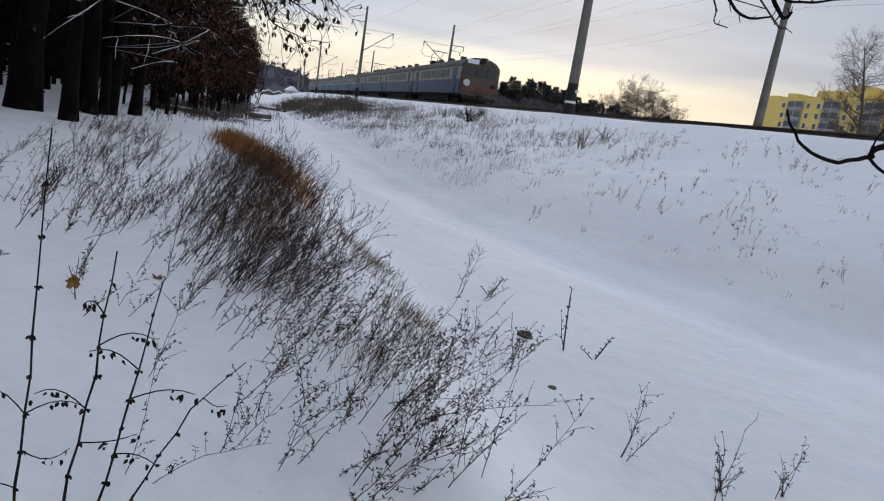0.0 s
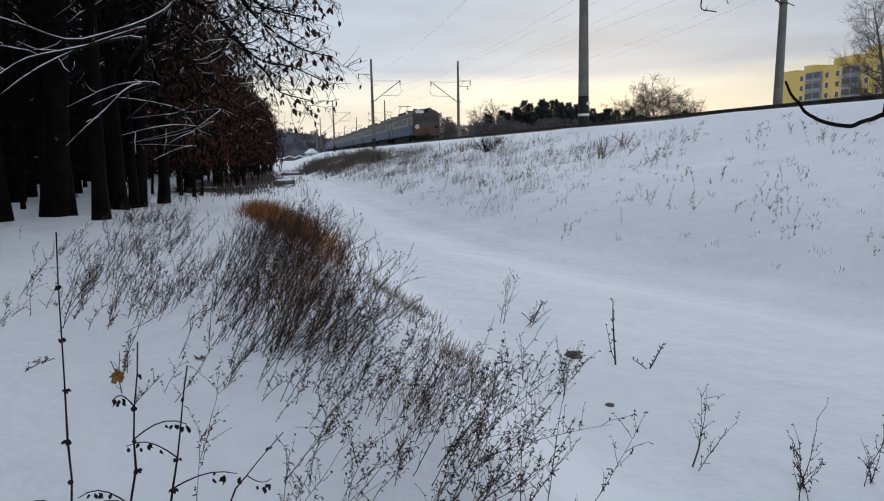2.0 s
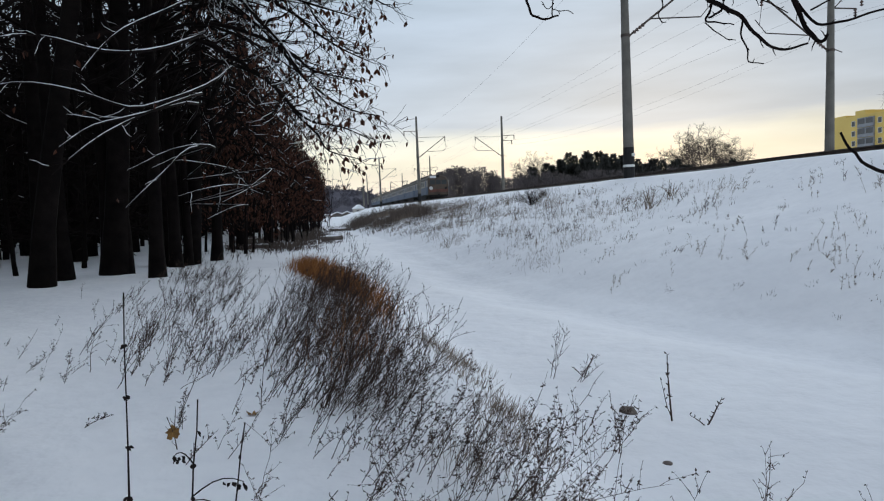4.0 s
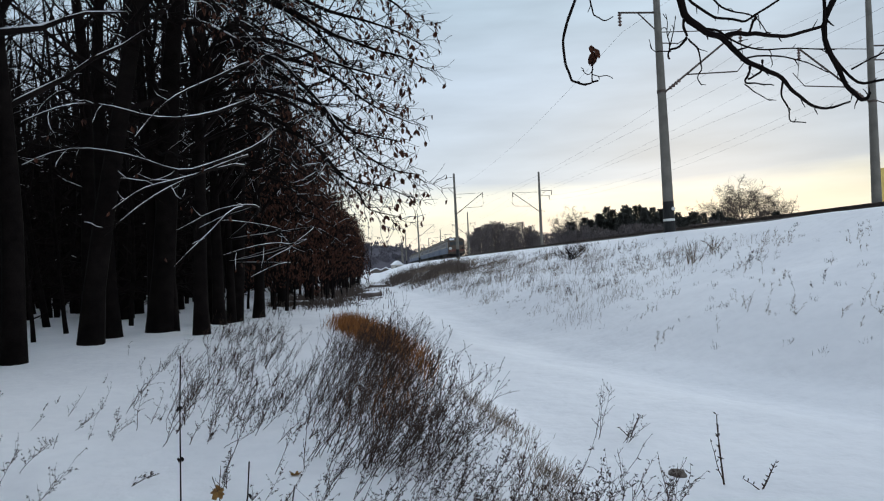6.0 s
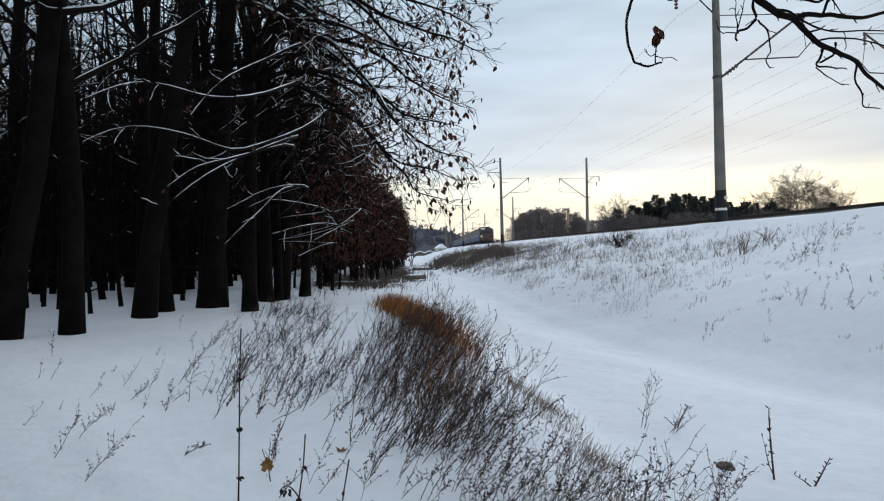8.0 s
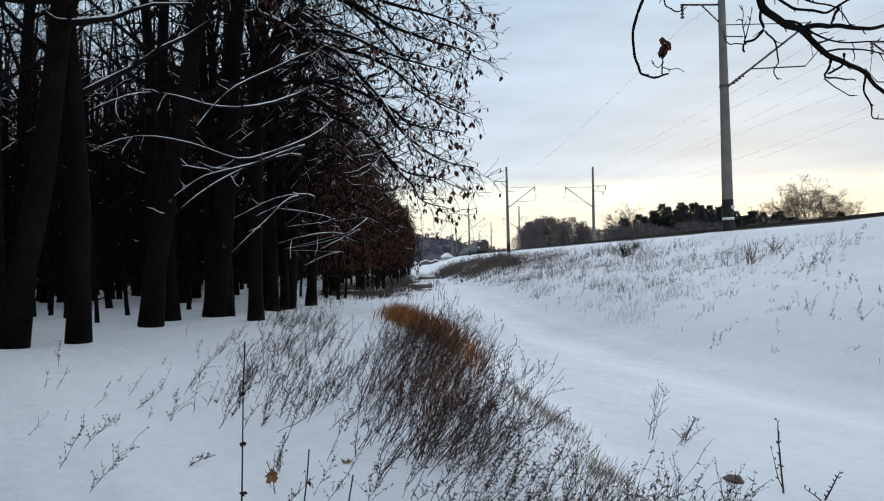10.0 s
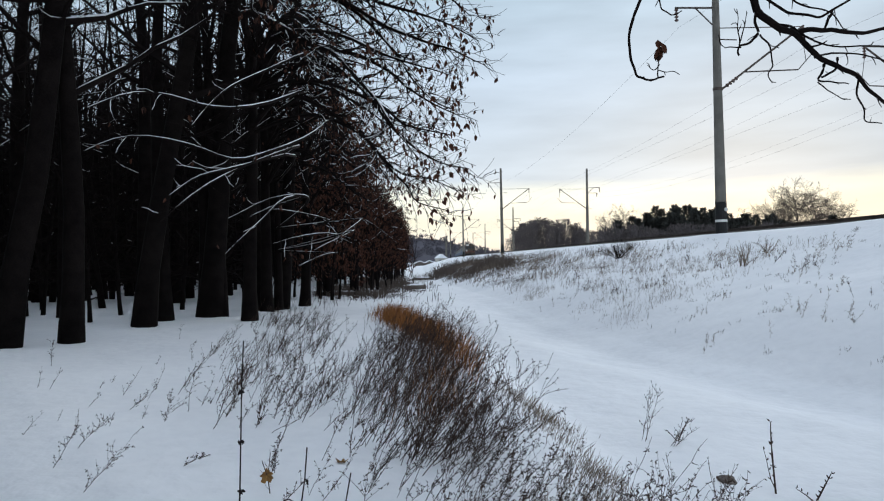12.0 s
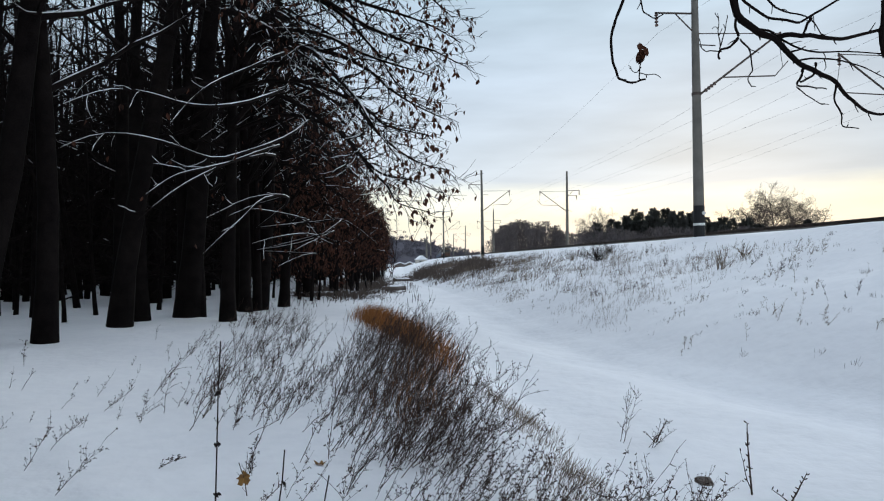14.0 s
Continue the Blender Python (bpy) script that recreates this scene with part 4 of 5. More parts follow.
# low limbs bowed under snow, seen against the dark forest
oak(73, (-4.9, 24.3), 9, 0.15, [(z0, r, [(x + 4.9, y - 24.3, z) for x, y, z in bends]) for z0, r, bends in (
    (6.4, 0.05, [(-2.0, 19.0, 5.9), (-2.49, 17.0, 4.72), (-3.16, 15.0, 3.94), (-3.72, 14.0, 3.6), (-4.27, 13.0, 3.9), (-5.0, 12.3, 3.89), (-5.63, 12.0, 3.55)]),
    (7.0, 0.05, [(-2.48, 17.0, 5.88), (-3.14, 15.0, 4.96), (-4.0, 13.5, 4.58), (-4.57, 13.0, 4.73), (-4.99, 12.4, 4.69), (-5.58, 12.0, 4.28)]),
    (5.6, 0.045, [(-2.6, 17.0, 4.6), (-3.4, 14.2, 3.64), (-3.93, 13.2, 3.15), (-4.56, 12.5, 2.38)]),
    (5.0, 0.04, [(-2.7, 17.0, 4.4), (-3.61, 14.0, 3.57), (-4.07, 13.0, 3.23), (-4.34, 12.3, 2.81)]),
    (3.8, 0.04, [(-2.51, 17.0, 3.23), (-3.03, 15.5, 3.05), (-3.29, 14.5, 2.48), (-3.71, 13.5, 1.81)]),
    (3.5, 0.035, [(-2.6, 17.5, 3.2), (-2.74, 16.0, 3.14), (-3.52, 15.0, 2.87), (-3.79, 14.0, 2.51)]),
    (2.9, 0.035, [(-2.2, 19.0, 2.7), (-2.52, 17.0, 2.72), (-2.87, 16.0, 2.82), (-3.17, 15.0, 2.75)]),
    (2.5, 0.035, [(-2.0, 19.5, 2.3), (-2.52, 17.0, 2.35), (-3.12, 15.0, 2.03)]),
    (2.1, 0.03, [(-2.1, 20.0, 1.9), (-2.39, 18.0, 1.88), (-2.93, 17.0, 1.54)]),
    (2.7, 0.03, [(-1.6, 19.5, 2.5), (-1.9, 17.5, 2.3), (-2.4, 16.0, 1.9)]),
    (3.1, 0.03, [(-1.5, 20.0, 2.9), (-1.7, 18.0, 2.6), (-2.0, 16.4, 2.1)]),
    (8.0, 0.05, [(-2.5, 17.0, 6.8), (-2.9, 15.0, 5.86), (-3.48, 14.0, 5.25), (-3.9, 13.5, 4.69), (-4.16, 13.0, 4.16)]))],
    0.1, 1.0, "slender tree with long low limbs bowed under fresh snow", 0.7, 0.8)
# ---- weeds ----
def weed_shape(stems, seeds, base, h, lean, rng, r=0.004, side=7, seedy=1.0, sides=3):
    """A dry stalk that leans with the wind, with side sprays and seed heads."""
    d = Vector((lean + rng.gauss(0, 0.2), rng.gauss(0, 0.22), 1)).normalized()
    pts = wander(base - d * 0.06, d, h, 6, rng, 0.085, -0.02 + lean * -0.02)
    stems.tube(pts, [r * (1 - 0.75 * i / 6) for i in range(7)], sides, cap=False)
    for k in range(side):
        u = rng.uniform(0.9, 5.9)
        i = int(u)
        p = pts[i].lerp(pts[i + 1], u - i)
        sd = (d * 1.1 + Vector((rng.uniform(-1.05, 1.05), rng.uniform(-1.05, 1.05), rng.uniform(-0.2, 0.7)))).normalized()
        ln = h * rng.uniform(0.1, 0.27)
        q = wander(p, sd, ln, 3, rng, 0.18, 0.06)
        stems.tube(q, [r * 0.5, r * 0.42, r * 0.36, r * 0.25], 3, cap=False)
        for j in range(int(3 * seedy)):
            c = q[rng.randrange(1, 4)]
            g = Vector((rng.uniform(-1, 1), rng.uniform(-1, 1), rng.uniform(-1, 0.6))).normalized()
            seeds.blade(c, g, g.cross(Vector((0.3, 0.8, 0.5))).normalized(), rng.uniform(0.010, 0.022), rng.uniform(0.005, 0.009))


def weed_patch(name, n, place, hmin, hmax, lean, mat, seed, label, r=0.004, side=7, seedy=1.0, bunch=1):
    rng = random.Random(seed)
    st, sd = Shape(), Shape()
    left = n
    while left > 0:
        x0, y0 = place(rng)
        tilt, tall = lean * rng.uniform(0.75, 1.3), rng.uniform(0.75, 1.1)
        for _ in range(min(left, rng.randrange(1, bunch + 1))):
            x, y = x0 + rng.gauss(0, 0.11), y0 + rng.gauss(0, 0.18)
            weed_shape(st, sd, Vector((x, y, float(ground_z(x, y)))), rng.uniform(hmin, hmax) * tall, tilt, rng, r * rng.uniform(0.7, 1.25), side, seedy)
            left -= 1
    e = tagged(part(name, st, mat), label, "dry weeds", kind="stuff")
    if sd.v:
        tagged(part("seed_spray", sd, mat, e), kind="stuff")
    return e


def band_place(rng):
    """The thicket that runs along the brow of the shelf."""
    y = 5.4 + 8.4 * rng.random() ** 1.2
    c = float(np.interp(y, [5, 7, 9, 12, 15, 18], [0.2, 0.05, 0.0, -0.1, -0.6, -0.95]))
    w = float(np.interp(y, [5, 7, 10, 14, 18], [0.6, 0.62, 0.6, 0.5, 0.4]))
    return c - 0.08 + min(rng.gauss(0, w * 0.7), 0.34), y


def near_place(rng):
    y = rng.uniform(2.4, 5.8)
    return float(np.interp(y, [2.4, 3.2, 4.2, 5.8], [0.66, 0.62, 0.36, 0.12])) + min(rng.gauss(0, 0.34), 0.3), y


weed_patch("weed_thicket", 470, band_place, 0.5, 1.0, 0.5, WEED, 81, "dense dark thicket of dry weeds leaning in the wind on snow", 0.004, 9, 1.7, 4)
weed_patch("weed_thicket", 140, near_place, 0.4, 0.75, 0.6, WEED, 82, "dry branching weeds leaning over the snowy brow", 0.0026, 12, 1.7, 3)


def left_place(rng):
    y = rng.uniform(7, 19)
    return float(np.interp(y, [7, 19], [-1.4, -3.4])) + rng.gauss(0, 0.55), y


weed_patch("scattered_weeds", 260, left_place, 0.3, 0.8, 0.4, WEED, 83, "scattered dry weed stalks on the snow", 0.0042, 8, 2.0, 4)
weed_patch("scattered_weeds", 60, lambda g: (g.uniform(-1.25, -0.1), 4.7 + 5.0 * g.random()), 0.3, 0.7, 0.45, WEED, 89, "dark dry weeds on the smooth snow before the thicket", 0.0034, 9, 2.0, 4)
weed_patch("scattered_weeds", 46, lambda g: (g.uniform(-5.2, -1.0), g.uniform(6.5, 15)), 0.18, 0.5, 0.5, WEED, 84, "small sparse dry weeds poking from the snow", 0.003, 5)


def blades(name, n, place, hmin, hmax, lean, mat, seed, label, width=0.008):
    rng = random.Random(seed)
    s = Shape()
    for _ in range(n):
        x, y = place(rng)
        p = Vector((x, y, float(ground_z(x, y)) - 0.02))
        d = Vector((lean + rng.gauss(0, 0.3), rng.gauss(0, 0.3), 1)).normalized()
        s.blade(p, d, d.cross(Vector((rng.uniform(-1, 1), rng.uniform(-1, 1), 0))).normalized(), rng.uniform(hmin, hmax), width * rng.uniform(0.7, 1.4))
    return tagged(part(name, s, mat), label, "dry grass", kind="stuff")


def rust_place(rng):
    y = 7.8 + 12.6 * rng.random() ** 0.5
    c = float(np.interp(y, [8, 10.3, 13.3, 16.8, 20, 22], [0.62, 0.5, 0.1, -0.45, -0.95, -1.2]))
    return c + rng.gauss(0, float(np.interp(y, [8, 13, 18, 22], [0.07, 0.1, 0.22, 0.28]))), y


blades("rusty_grass", 2300, rust_place, 0.28, 0.58, 0.3, GRASS_RUST, 85, "thick rust-brown dry grass along the brow", 0.009)
blades("rusty_grass", 230, lambda g: (g.gauss(0.12, 0.22), g.uniform(6.6, 9.8)), 0.25, 0.5, 0.35, GRASS_RUST, 86, "tufts of rust-brown dry grass between weeds", 0.006)
def brow_place(g):
    """Ragged tufts along the brow, thinning out in places."""
    while True:
        y = g.uniform(4.0, 8.6)
        if g.random() < 0.5 + 0.5 * math.sin(y * 5.1) * math.cos(y * 2.3):
            return float(edge_x(y)) + 0.1 + 0.08 * math.sin(y * 3.7) + g.gauss(0, 0.15), y


blades("brow_grass", 1500, brow_place, 0.04, 0.17, 0.4, WEED_PALE, 87, "strip of short brown grass on the brow of the shelf", 0.004)
blades("rusty_grass", 130, lambda g: (g.gauss(0.75, 0.1), g.gauss(3.9, 0.2)), 0.12, 0.3, 0.35, WEED_PALE, 88, "tuft of pale grass among the weeds", 0.003)


# ---- growth on the railway bank ----
def bank_place(lo, hi, y0, y1):
    def place(rng):
        y = y0 + (y1 - y0) * rng.random()
        u = rng.uniform(lo, hi)
        return float(toe_x(y) + (line_x(y) - toe_x(y)) * u), y
    return place


weed_patch("bank_weeds", 420, bank_place(0.05, 0.85, 6, 40), 0.12, 0.45, 0.15, WEED_PALE, 91, "thin dry weeds scattered over the snowy railway bank", 0.003, 7, 1.6, 7)
weed_patch("bank_weeds", 720, bank_place(0.06, 0.78, 25, 58), 0.18, 0.5, 0.12, WEED_PALE, 92, "pale dry weeds near the top of the railway bank", 0.0046, 6, 1.5, 9)


def clumpy(lo, hi, y0, y1, clumps, size, seed):
    g = random.Random(seed)
    centres = [bank_place(lo, hi, y0, y1)(g) for _ in range(clumps)]

    def place(rng):
        x, y = centres[rng.randrange(clumps)]
        return x + rng.gauss(0, size), y + rng.gauss(0, size * 1.6)
    return place


blades("bank_grass", 9500, clumpy(0.1, 0.8, 16, 54, 230, 0.26, 1), 0.06, 0.28, 0.1, WEED_PALE, 93, "tufts of pale dry grass on the snowy bank", 0.005)
blades("bank_grass", 2200, clumpy(0.05, 0.9, 7, 26, 220, 0.04, 2), 0.03, 0.12, 0.1, WEED, 94, "small dark tufts poking from the snow on the bank", 0.005)
blades("bank_grass", 4200, clumpy(0.1, 0.9, 30, 58, 120, 0.32, 5), 0.1, 0.4, 0.1, WEED, 98, "brown dry grass showing through thin snow on the bank", 0.008)
blades("bank_grass", 3800, clumpy(0.15, 0.8, 42, 80, 110, 0.5, 3), 0.2, 0.55, 0.0, WEED_PALE, 95, "brown grass and brush on the far bank", 0.018)
g = random.Random(77)
for k in range(52):
    y = 8 + 29 * g.random() ** 0.8
    u = g.uniform(0.2, 0.82)
    x = float(toe_x(y) + (line_x(y) - toe_x(y)) * u)
    dry = WEED_PALE if k % 2 else WEED
    e = new("weed_clump")
    sd = Shape()
    for _ in range(g.randrange(4, 11)):
        st = Shape()
        weed_shape(st, sd, Vector((g.gauss(0, 0.16), g.gauss(0, 0.16), -0.02)), g.uniform(0.15, 0.5), g.uniform(-0.1, 0.35), g, 0.0032, 8, 2.2)
        part("stem", st, dry, e)
    tagged(part("seed_spray", sd, dry, e), kind="stuff")
    e.matrix_basis = pose(x, y, float(ground_z(x, y)))
    tagged(e, "clump of wispy dry weeds on the snowy railway bank", "dry plant", "weed clumps on the bank")
blades("snow_litter", 650, bank_place(0.0, 0.95, 5, 32), 0.02, 0.07, 2.5, WEED, 97, "tiny dark bits of litter lying on the snowy bank", 0.02)
# brown scrub where the bank meets the valley
s = Shape()
g = random.Random(96)
heaps = []
for _ in range(22):
    y = 40 + 34 * g.random()
    heaps.append((float(toe_x(y)) + (0.3 + 4.6 * g.random() ** 1.3) * (1 - 0.25 * (y < 46)), y, g.uniform(0.35, 0.8)))
# low brush that shows through the snow of the valley floor
for _ in range(34):
    y = 29 + 42 * g.random() ** 1.2
    heaps.append((g.uniform(-5.2, -0.6), y, g.uniform(-0.7, -0.3)))
for x0, y0, w in heaps:
    tall, w = (1.0 if w > 0 else 0.38), abs(w)
    for _ in range(100):
        x, y = x0 + g.gauss(0, w), y0 + g.gauss(0, w * 1.5)
        z = float(ground_z(x, y))
        d = Vector(((x - x0) * 0.7 + g.uniform(-0.4, 0.4), g.uniform(-0.5, 0.5), 1)).normalized()
        ln = tall * (0.35 + 0.75 * math.exp(-((x - x0) / w) ** 2)) * g.uniform(0.5, 1.1)
        s.tube([Vector((x, y, z - 0.1)), Vector((x, y, z)) + d * ln * 0.6, Vector((x, y, z)) + d * ln + Vector((g.uniform(-0.25, 0.25), 0, 0))], [0.016, 0.012, 0.005], 3, cap=False)
tagged(part("scrub", s, GREY_TWIG), "brown leafless scrub in the valley and on the bank", "scrub", kind="stuff")


def shrub(seed, x, y, h, w, n, mat, label):
    g = random.Random(seed)
    st, sd = Shape(), Shape()
    for _ in range(n):
        d = Vector((g.gauss(0, w), g.gauss(0, w), 1)).normalized()
        pts = wander(Vector((g.gauss(0, 0.06), g.gauss(0, 0.06), -0.05)), d, h * g.uniform(0.6, 1.1), 5, g, 0.12, 0.0)
        branch(st, sd, sd, pts, 0.012, 0.004, g, 1, h * 0.3, 7.0 / h, 0.05, 4, 0, 0, 0.004)
    e = part("shrub", st, mat)
    e.matrix_basis = pose(x, y, float(ground_z(x, y)))
    return tagged(e, label, "shrub")


shrub(97, 8.35, 29.5, 1.0, 0.5, 34, SHADE_TWIG, "dark bare shrub at the top of the railway bank")
shrub(98, 9.4, 31.5, 0.6, 0.5, 16, GREY_TWIG, "small pale shrub near the top of the bank")
shrub(99, 8.3, 17.8, 0.6, 0.25, 14, WEED_PALE, "clump of pale upright stalks on the bank")
shrub(100, 9.3, 18.6, 0.45, 0.3, 10, WEED_PALE, "clump of pale upright stalks on the bank")


# ---- single stalks before the camera ----
def stalk(foot, keys, arcs, r, seed, label, pods=44):
    """A tall dark stalk with arching side shoots that carry shrivelled pods. Places are relative to the foot."""
    g = random.Random(seed)
    e = new("dry_stalk")
    st = Shape()
    path = []
    ks = [Vector(k) for k in keys]
    for a, b in zip(ks[:-1], ks[1:]):
        for u in (0, 0.25, 0.5, 0.75):
            path.append(a.lerp(b, u) + Vector((g.gauss(0, 0.004), g.gauss(0, 0.004), 0)))
    path.append(ks[-1])
    n = len(path)
    st.tube(path, [r * (1 - 0.7 * i / (n - 1)) * (1.25 if i % 4 == 0 else 1) for i in range(n)], 6)
    part("stem", st, DARK_STEM, e)
    sd = Shape()

    def pod(p, big):
        d = Vector((g.uniform(-0.5, 0.5), g.uniform(-0.5, 0.5), g.uniform(-1, -0.2))).normalized()
        for _ in range(2):
            sd.blade(p, d, d.cross(Vector((g.uniform(-1, 1), g.uniform(-1, 1), 0.3))).normalized(), big * g.uniform(0.8, 1.3), big * 0.6)
    for _ in range(pods):
        pod(path[g.randrange(n // 3, n - 1)] + Vector((g.uniform(-0.008, 0.008), 0, 0)), 0.016)
    for u, dx, dz, dy in arcs:
        i = int(u * (n - 1))
        p = path[i]
        arc = Shape()
        q = [p + Vector((dx * t, dy * t, dz * math.sin(t * 2.4))) for t in (0, 0.2, 0.4, 0.6, 0.8, 1.0)]
        arc.tube(q, [r * 0.45, r * 0.42, r * 0.38, r * 0.34, r * 0.3, r * 0.22], 5)
        part("side_shoot", arc, DARK_STEM, e)
        for _ in range(7):
            pod(q[g.randrange(2, 6)] + Vector((g.uniform(-0.01, 0.01), 0, g.uniform(-0.02, 0))), 0.02)
    tagged(part("pod_spray", sd, DARK_STEM, e, "shrivelled dark pods and leaf rags"), kind="stuff")
    e.matrix_basis = pose(foot[0], foot[1], float(ground_z(foot[0], foot[1])) - 0.03)
    return tagged(e, label, "dry plant", "tall stalks near the camera")


stalk((-0.62, 2.3), [(0, 0, 0), (0.0, 0, 0.2), (0.03, 0, 0.72), (0.05, 0, 1.36)], [(0.5, -0.14, 0.06, 0.05), (0.55, 0.17, 0.05, 0.0), (0.35, -0.1, 0.05, -0.1), (0.45, 0.12, -0.06, 0.1)], 0.0055, 101, "tall dark dry stalk with shrivelled pods in snow")
stalk((-0.5, 2.3), [(0, 0, 0), (0.02, 0, 0.15), (0.09, 0, 0.61), (0.13, 0, 1.02)], [(0.75, 0.16, 0.05, 0), (0.6, -0.15, 0.06, 0), (0.5, 0.16, -0.02, 0.1), (0.85, -0.06, 0.04, 0)], 0.006, 102, "dark dry stalk with arching pod-bearing shoots")
stalk((-0.41, 2.3), [(0, 0, 0), (0.04, 0, 0.15), (0.11, 0, 0.54), (0.18, 0, 0.94)], [(0.7, 0.2, 0.04, 0), (0.8, -0.16, 0.05, 0.05), (0.55, 0.14, 0.03, -0.1)], 0.006, 103, "dark dry stalk with arching pod-bearing shoots")
stalk((-0.33, 2.35), [(0, 0, 0), (0.05, 0, 0.16), (0.22, 0, 0.5), (0.38, 0, 0.68)], [(0.8, 0.08, -0.03, 0)], 0.0045, 104, "thin dry stalk bent over to the snow", 12)


def small_things():
    # leaf caught on a stem
    e = new("caught_leaf")
    s = Shape()
    n = 28
    s.v.append(Vector((0, 0, 0)))
    for k in range(n):
        a = 2 * math.pi * k / n
        r = 0.92 * (0.044 + 0.007 * math.cos(a * 5) + 0.006 * math.cos(a * 9 + 1)) * (1.15 if math.cos(a) < 0 else 0.8)
        s.v.append(Vector((r * math.sin(a), 0.014 * math.cos(a * 2) + 0.01 * math.sin(a * 3), r * math.cos(a) * 1.2)))
    s.f += [(0, 1 + k, 1 + (k + 1) % n) for k in range(n)]
    part("blade", s, DEAD_LEAF, e)
    part("stem", rod((0, 0, -0.0), (-0.03, 0.01, 0.1), 0.003, 5), WEED, e)
    s = Shape()
    g = random.Random(3)
    branch(s, s, s, wander(Vector((0.04, 0, -0.22)), Vector((-0.2, 0, 1)), 0.36, 4, g, 0.1), 0.005, 0.002, g, 1, 0.1, 14, 0.05, 4, 0, 0, 0.002)
    part("twig", s, WEED, e)
    e.matrix_basis = pose(-1.07, 4.88, 0.15, 0, 0, 20)
    tagged(e, "curled yellow-brown oak leaf caught on a dry twig", "leaf")
    # a curled leaf lying on the snow
    f = Shape()
    for k, (a, ln) in enumerate(((0.3, 0.06), (1.4, 0.05), (2.6, 0.07), (4.0, 0.055), (5.2, 0.06))):
        d = Vector((math.cos(a), math.sin(a), 0.25)).normalized()
        f.blade(Vector((0, 0, 0.012)), d, d.cross(Vector((0, 0.3, 1))).normalized(), ln, 0.03)
    lf = part("fallen_leaf", f, DEAD_LEAF)
    lf.matrix_basis = pose(-0.64, 5.6, float(ground_z(-0.64, 5.6)) - 0.004)
    tagged(lf, "curled brown leaf lying on the snow", "leaf")
    # stone-like clod with snow
    for n, (x, y, r) in enumerate(((2.5, 5.75, 0.075), (2.3, 4.6, 0.035))):
        bm = bmesh.new()
        bmesh.ops.create_icosphere(bm, subdivisions=3, radius=r)
        for v in bm.verts:
            v.co += v.co.normalized() * noise.noise(v.co * 18 + Vector((n, 0, 0))) * r * 0.35
            v.co.z *= 0.55
        me = bpy.data.meshes.new("clod")
        bm.to_mesh(me)
        bm.free()
        me.materials.append(WOOD_OLD)
        ob = new("clod", me)
        ob.matrix_basis = pose(x, y, float(ground_z(x, y)) + r * 0.1)
        tagged(ob, "dark earth clod half buried in snow", "clod", "clods in the snow")


small_things()


def lone_stem(x, y, h, lean, seed, fork, label):
    g = random.Random(seed)
    st, sd = Shape(), Shape()
    pts = wander(Vector((0, 0, -0.05)), Vector((lean, 0, 1)), h, 7, g, 0.05)
    st.tube(pts, [0.009 * (1 - 0.6 * i / 7) for i in range(8)], 5)
    for k in range(fork):
        a = pts[1 + k]
        q = wander(a, Vector((-lean - 0.5 + 0.3 * k, 0, 1)), h * 0.55, 4, g, 0.1)
        st.tube(q, [0.006, 0.005, 0.004, 0.003, 0.002], 4)
        for c in q[1:]:
            d = Vector((g.uniform(-1, 1), 0, g.uniform(0, 1))).normalized()
            sd.blade(c, d, d.cross(Vector((0, 1, 0))), 0.03, 0.012)
    for c in pts[2:]:
        for _ in range(2):
            d = Vector((g.uniform(-1, 1), g.uniform(-1, 1), g.uniform(0, 1))).normalized()
            sd.blade(c, d, d.cross(Vector((0, 1, 0.2))).normalized(), 0.035, 0.012)
    e = part("lone_stem", st, WEED)
    tagged(part("bud", sd, WEED, e), kind="stuff")
    e.matrix_basis = pose(x, y, float(ground_z(x, y)))
    tagged(e, label, "dry plant", "single stems on the path side")


lone_stem(2.75, 5.45, 0.62, -0.12, 111, 2, "forked bare stem standing in the snow by the path")
lone_stem(2.95, 5.3, 0.3, 0.75, 112, 1, "slanting dry weed beside the path")
lone_stem(2.5, 6.9, 0.28, 0.2, 113, 1, "little dark weed beside the path")
for k, (x, y, h, ln) in enumerate(((2.2, 7.0, 0.6, 0.3), (2.4, 6.7, 0.4, 0.5), (0.8, 14.2, 0.6, 0.2), (0.95, 14.8, 0.5, 0.2), (1.9, 5.3, 0.5, 0.2), (2.05, 4.9, 0.5, 0.35), (2.65, 3.05, 0.5, 0.05), (3.07, 3.1, 0.42, 0.1), (2.3, 3.5, 0.5, 0.45), (2.75, 3.2, 0.32, 0.2))):
    st, sd = Shape(), Shape()
    g = random.Random(120 + k)
    for _ in range(3):
        weed_shape(st, sd, Vector((g.gauss(0, 0.03), g.gauss(0, 0.03), 0)), h * g.uniform(0.7, 1.1), ln, g, 0.0035, 9)
    e = part("dry_weed", st, WEED)
    tagged(part("seed_spray", sd, WEED, e), kind="stuff")
    e.matrix_basis = pose(x, y, float(ground_z(x, y)))
    tagged(e, "dry branching weed rising from the snow beside the path", "dry plant", "weeds beside the path")
